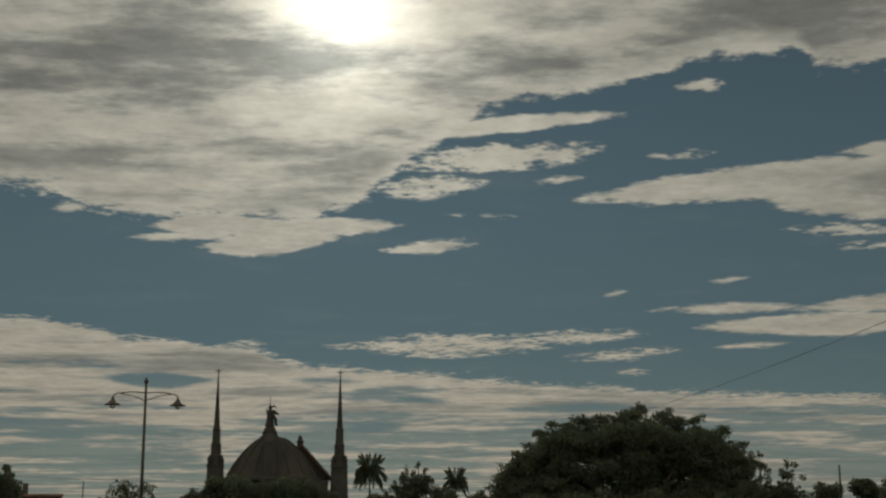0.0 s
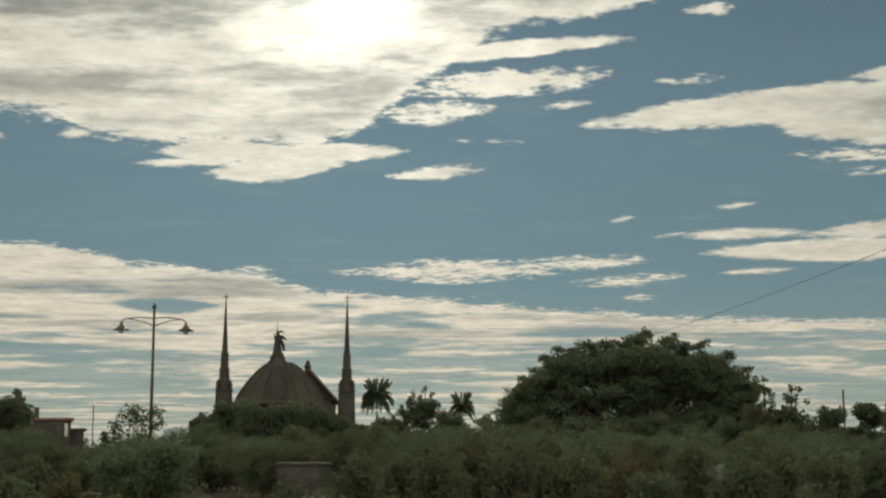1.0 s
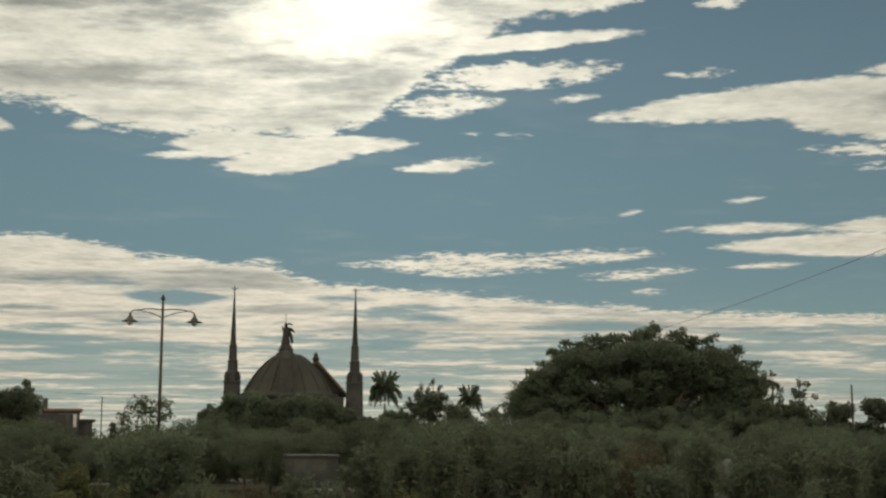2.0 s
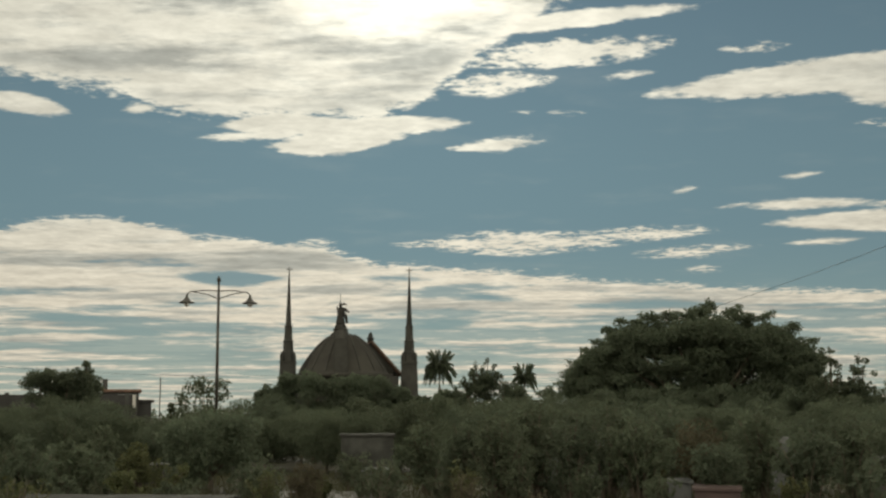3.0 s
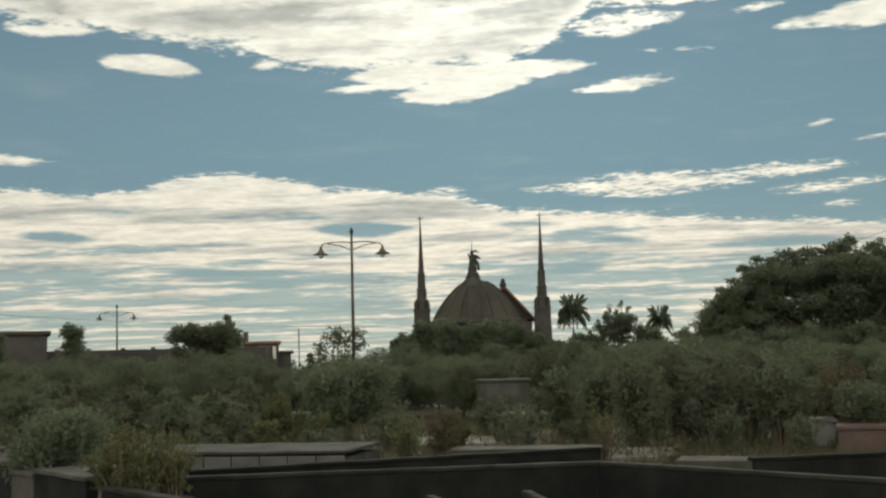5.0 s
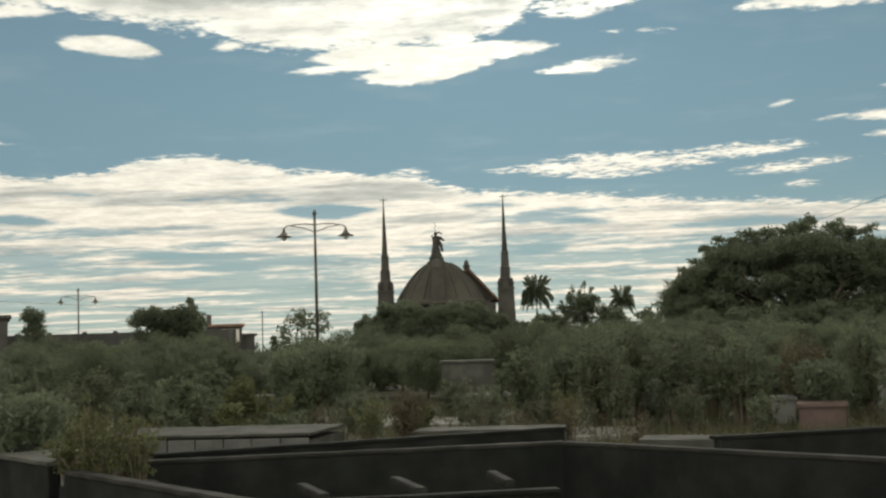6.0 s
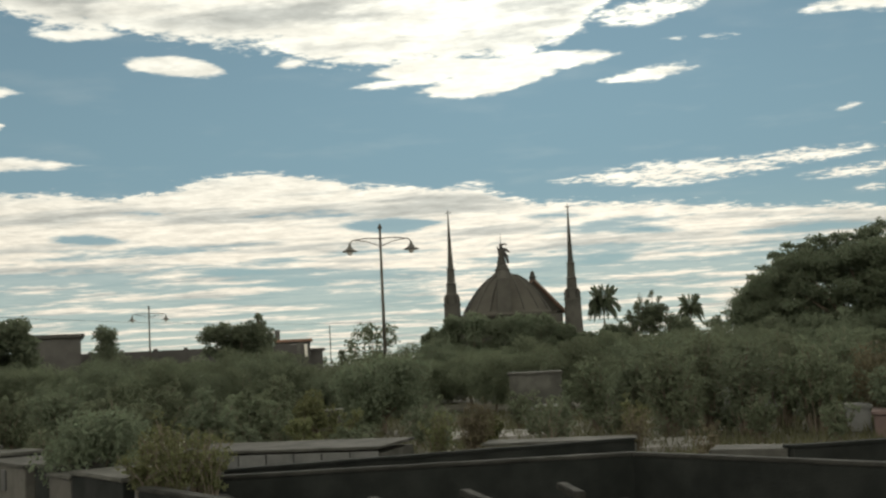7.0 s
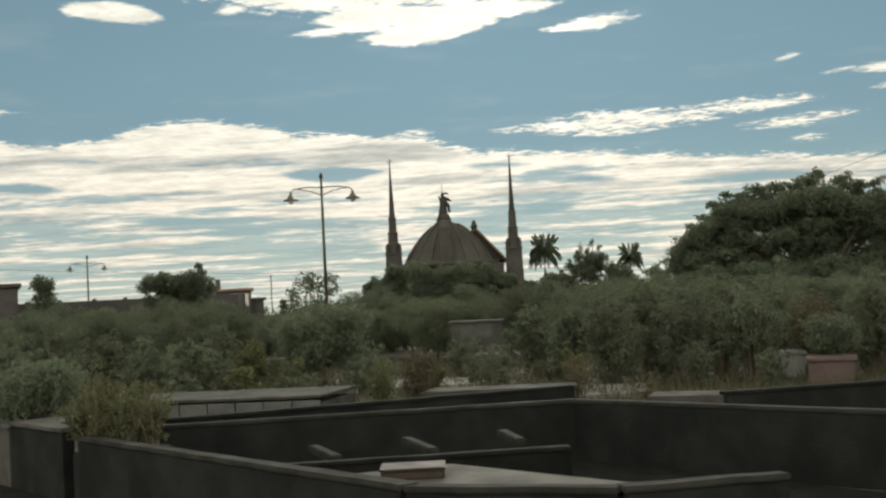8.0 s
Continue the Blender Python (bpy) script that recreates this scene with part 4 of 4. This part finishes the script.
RIM = 0.75
A, B, C, D = (-5.75, 12.98), (-1.50, 8.62), (-0.07, 8.28), (1.0, 8.66)
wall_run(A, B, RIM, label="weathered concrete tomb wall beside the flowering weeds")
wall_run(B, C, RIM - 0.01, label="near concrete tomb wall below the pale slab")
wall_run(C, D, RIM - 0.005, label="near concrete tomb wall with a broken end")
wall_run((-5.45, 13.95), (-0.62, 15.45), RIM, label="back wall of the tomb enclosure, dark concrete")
wall_run((-0.62, 15.45), (6.8, 8.6), RIM, label="side wall of the tomb enclosure, concrete with shade in its colour")
wall_run((-6.1, 14.55), (-0.75, 18.0), RIM, label="second dark concrete wall behind the tomb enclosure", rim=SHADED)
wall_run((1.15, 15.7), (7.5, 18.2), RIM, label="dark concrete wall beyond the tomb enclosure", rim=SHADED)


def slab(corners, top, thick, name, label, category, mat=PALE):
    bm = bmesh.new()
    low = [bm.verts.new((x, y, top - thick)) for x, y in corners]
    up = [bm.verts.new((x, y, top)) for x, y in corners]
    bm.faces.new(up)
    bm.faces.new(low[::-1])
    n = len(corners)
    for k in range(n):
        bm.faces.new((low[k], low[(k + 1) % n], up[(k + 1) % n], up[k]))
    bmesh.ops.bevel(bm, geom=bm.edges[:], offset=min(0.012, thick * 0.3), segments=2, affect="EDGES")
    s = part(name, bm, mat)
    tagged(s, label, category)
    return s


slab([(-2.16, 9.5), (-1.45, 8.72), (-0.05, 8.40), (0.02, 8.62), (-1.38, 9.95)], 0.71, 0.10, "grave_slab", "smooth pale cement slab over a grave", "slab")
tb = thing("tile_stack", -1.58, 9.28, 0.71, "flat brown terracotta block lying on the pale slab", "block", turn=8)
part("block", box((0.46, 0.40, 0.062), (0, 0, 0), 0.008), TILE, tb)
part("lid", box((0.48, 0.42, 0.02), (0, 0, 0.062), 0.005), TILE, tb, "paler top tile")
# supports of the slab and the sunken compartments
wall_run((-1.38, 9.87), (0.05, 8.55), 0.605, label="low brick support below the pale slab", mat=SHADED)
wall_run((-2.2, 9.45), (-1.4, 9.92), 0.605, label="low support below the pale slab", mat=SHADED)
for x0, y0, x1, y1 in ((-3.40, 13.58, -2.79, 12.30), (-2.47, 14.1, -1.87, 12.64), (-1.42, 14.5, -1.06, 13.24)):
    b = thing("concrete_beam", (x0 + x1) / 2, (y0 + y1) / 2, 0.39, "short pale concrete beam between grave compartments", "beam", "beams in the enclosure", math.degrees(math.atan2(y1 - y0, x1 - x0)))
    part("beam", box((math.hypot(x1 - x0, y1 - y0) * 0.8, 0.12, 0.08), (-0.12, 0, 0.04), 0.012, rough=0.006, cuts=4), RIMS, b)
# dark sheet over the enclosure floor, with the shade in its colour
slab([(-5.6, 13.1), (-1.5, 8.75), (1.0, 8.75), (5.5, 8.9), (-0.6, 15.3), (-5.4, 13.9)], 0.03, 0.08, "grave_floor", "soil inside the tomb enclosure, shade put into its black", "soil", SOIL_SHADE)
# concrete partition, drawn in the same shade colour
wall_run((-4.6, 11.95), (-0.6, 13.05), 0.47, label="low partition inside the tomb enclosure", thick=0.14, mat=SOIL_SHADE, rim=SHADED)

corner = thing("planted_tomb", -5.4, 13.27, -0.03, "shade-dark concrete tomb overgrown with flowering weeds", "tomb", turn=-45.7)
part("body", box((1.1, 0.8, 0.58), (0, 0, 0), 0.012, rough=0.008, cuts=4), SHADED, corner)
part("bed", box((1.0, 0.7, 0.06), (0, 0, 0.57), 0.02, rough=0.02, cuts=4), SOIL_SHADE, corner, "black soil bed")

# ---- long pale wall and tombs behind ----
def niche_wall(p0, p1, top, panels, label, deep=2.3):
    x0, y0 = p0
    x1, y1 = p1
    length = math.hypot(x1 - x0, y1 - y0)
    t = thing("low_wall", (x0 + x1) / 2, (y0 + y1) / 2, 0, label, "wall", turn=math.degrees(math.atan2(y1 - y0, x1 - x0)))
    part("core", box((length, deep, top - 0.06), (0, deep / 2 + 0.05, -0.05), 0.01), CONCRETE, t)
    w = length / panels
    for k in range(panels):
        part("panel", box((w - 0.02, 0.06, top - 0.03), (-length / 2 + (k + 0.5) * w, 0.025, -0.03), 0.006), STAINED, t, "limewashed panel")
    part("cover", box((length + 0.04, deep + 0.12, 0.05), (0, deep / 2 + 0.055, top - 0.03), 0.015, rough=0.008, cuts=10), CONCRETE, t, "dirty cement cover slab")
    return t


niche_wall((-9.3, 21.6), (-5.2, 21.4), 0.50, 8, "long low limewashed wall of graves with a cover slab")
niche_wall((-3.6, 22.6), (-0.9, 22.6), 0.40, 4, "low limewashed grave wall with a cover slab", 0.9)
slab([(-6.2, 30), (-3.4, 30.2), (-3.2, 33), (-6.1, 33)], 0.06, 0.1, "path_slab", "pale cement path slab between weeds", "slab", PATH)
slab([(-3.2, 25), (0.6, 25.3), (0.4, 28), (-3.3, 28)], 0.06, 0.1, "path_slab", "pale cement path slab behind a wall", "slab", PATH)
slab([(0.25, 15.85), (1.25, 15.65), (1.3, 16.4), (0.35, 16.6)], 0.71, 0.76, "grave_slab", "grey cement grave cover beside a dark wall", "slab", CONCRETE)


def tomb(x, y, size, turn, label, mat, cross=False):
    t = thing("tomb", x, y, -0.03, label, "tomb", "tombs", turn)
    part("body", box(size, (0, 0, 0), 0.015, rough=0.008, cuts=3), mat, t)
    part("lid", box((size[0] + 0.1, size[1] + 0.1, 0.07), (0, 0, size[2]), 0.012), mat, t)
    if cross:
        part("headstone", box((size[0] * 0.5, 0.12, 0.5), (0, size[1] * 0.35, size[2] + 0.06), 0.02), mat, t)
    return t


tomb(4.3, 27.6, (0.92, 1.8, 0.46), -9, "pink plastered tomb in front of a bush", PINK)
tomb(3.75, 29.5, (0.5, 1.2, 0.5), -6, "small pale tomb beside a pink tomb", LIME)
tomb(-4.53, 39.7, (1.6, 1.8, 1.4), 7, "large grey tomb house before the church", CONCRETE)
tomb(-4.1, 37, (0.9, 1.6, 0.45), 5, "low pale limewashed tomb", LIME)
tomb(-21.9, 35.9, (2.2, 2.0, 1.3), 31, "pale stained tomb block beside a bush", PALE)
tomb(-10.2, 36.5, (0.7, 1.5, 0.6), 15, "pale tomb beside a rounded bush", CONCRETE)
for i, (az, d, h) in enumerate(((1.6, 36, 0.75), (3.0, 35, 0.7), (3.9, 37, 0.8), (5.0, 36, 0.7), (11.8, 34, 0.9), (15.6, 34, 0.9))):
    x, y = at(az, d)
    tomb(x, y, (0.55 + 0.1 * (i % 3), 1.5, h), -az + 6 * (i % 3), "pale limewashed tomb half hidden by shrubs", LIME, i % 2 == 0)


# ---- tomb row that continues beside the enclosure ----
def tomb_row():
    d = Vector((4.25, -4.36, 0)).normalized()
    p = Vector((-6.1, 13.35, 0))
    back = Vector((0.72, 0.70, 0))
    turn = math.degrees(math.atan2(d.y, d.x))
    mats = (LIME, SHADED, PALE, SHADED, PALE, CONCRETE, SHADED, CONCRETE, SHADED, CONCRETE, SHADED)
    widths = (0.17, 1.87, 0.96, 1.06, 1.5, 1.4, 0.9, 0.8, 0.9, 0.9, 0.9)
    label = ("narrow limewashed tomb post", "dark weathered tomb niche under weeds", "pale stained cement tomb pier", "dark tomb niche with a weedy top", "pale cement tomb front with a small dark opening", "grey stained concrete tomb front", "dark weathered tomb niche", "grey concrete tomb end", "dark tomb niche front", "grey concrete tomb front", "dark weathered tomb niche")
    pos = 0.0
    for i, w in enumerate(widths):
        c = p - d * (pos + w / 2) + back * (0.5 + 0.12 * (i % 3 == 0))
        t = thing("tomb_niche", c.x, c.y, -0.03, label[i], "tomb", "tomb row", turn)
        h = 0.75 + 0.04 * math.sin(i * 2.3)
        part("body", box((w - 0.03, 1.0, h), (0, 0, 0), 0.012, rough=0.008, cuts=4), mats[i], t)
        part("cover", box((w + 0.02, 1.06, 0.05), (0, 0, h), 0.012, rough=0.006, cuts=4), CONCRETE, t, "pale worn cover")
        if i == 4:
            # thin near-black block on the face: the opening's inner shade as colour
            part("opening", box((0.26, 0.05, 0.3), (-0.35, -0.49, 0.4), 0.01), DARK, t)
            part("sill", box((0.24, 0.07, 0.03), (-0.2, -0.51, 0.22), 0.006), LIME, t)
        pos += w


tomb_row()
# cement, given the near-black shade colour
slab([(-9.5, 6.0), (0.9, 2.0), (0.9, 7.9), (-6.0, 13.15), (-13.5, 20.9)], 0.012, 0.06, "walkway", "dark cement walkway beside the tomb walls", "walkway", SOIL_SHADE)
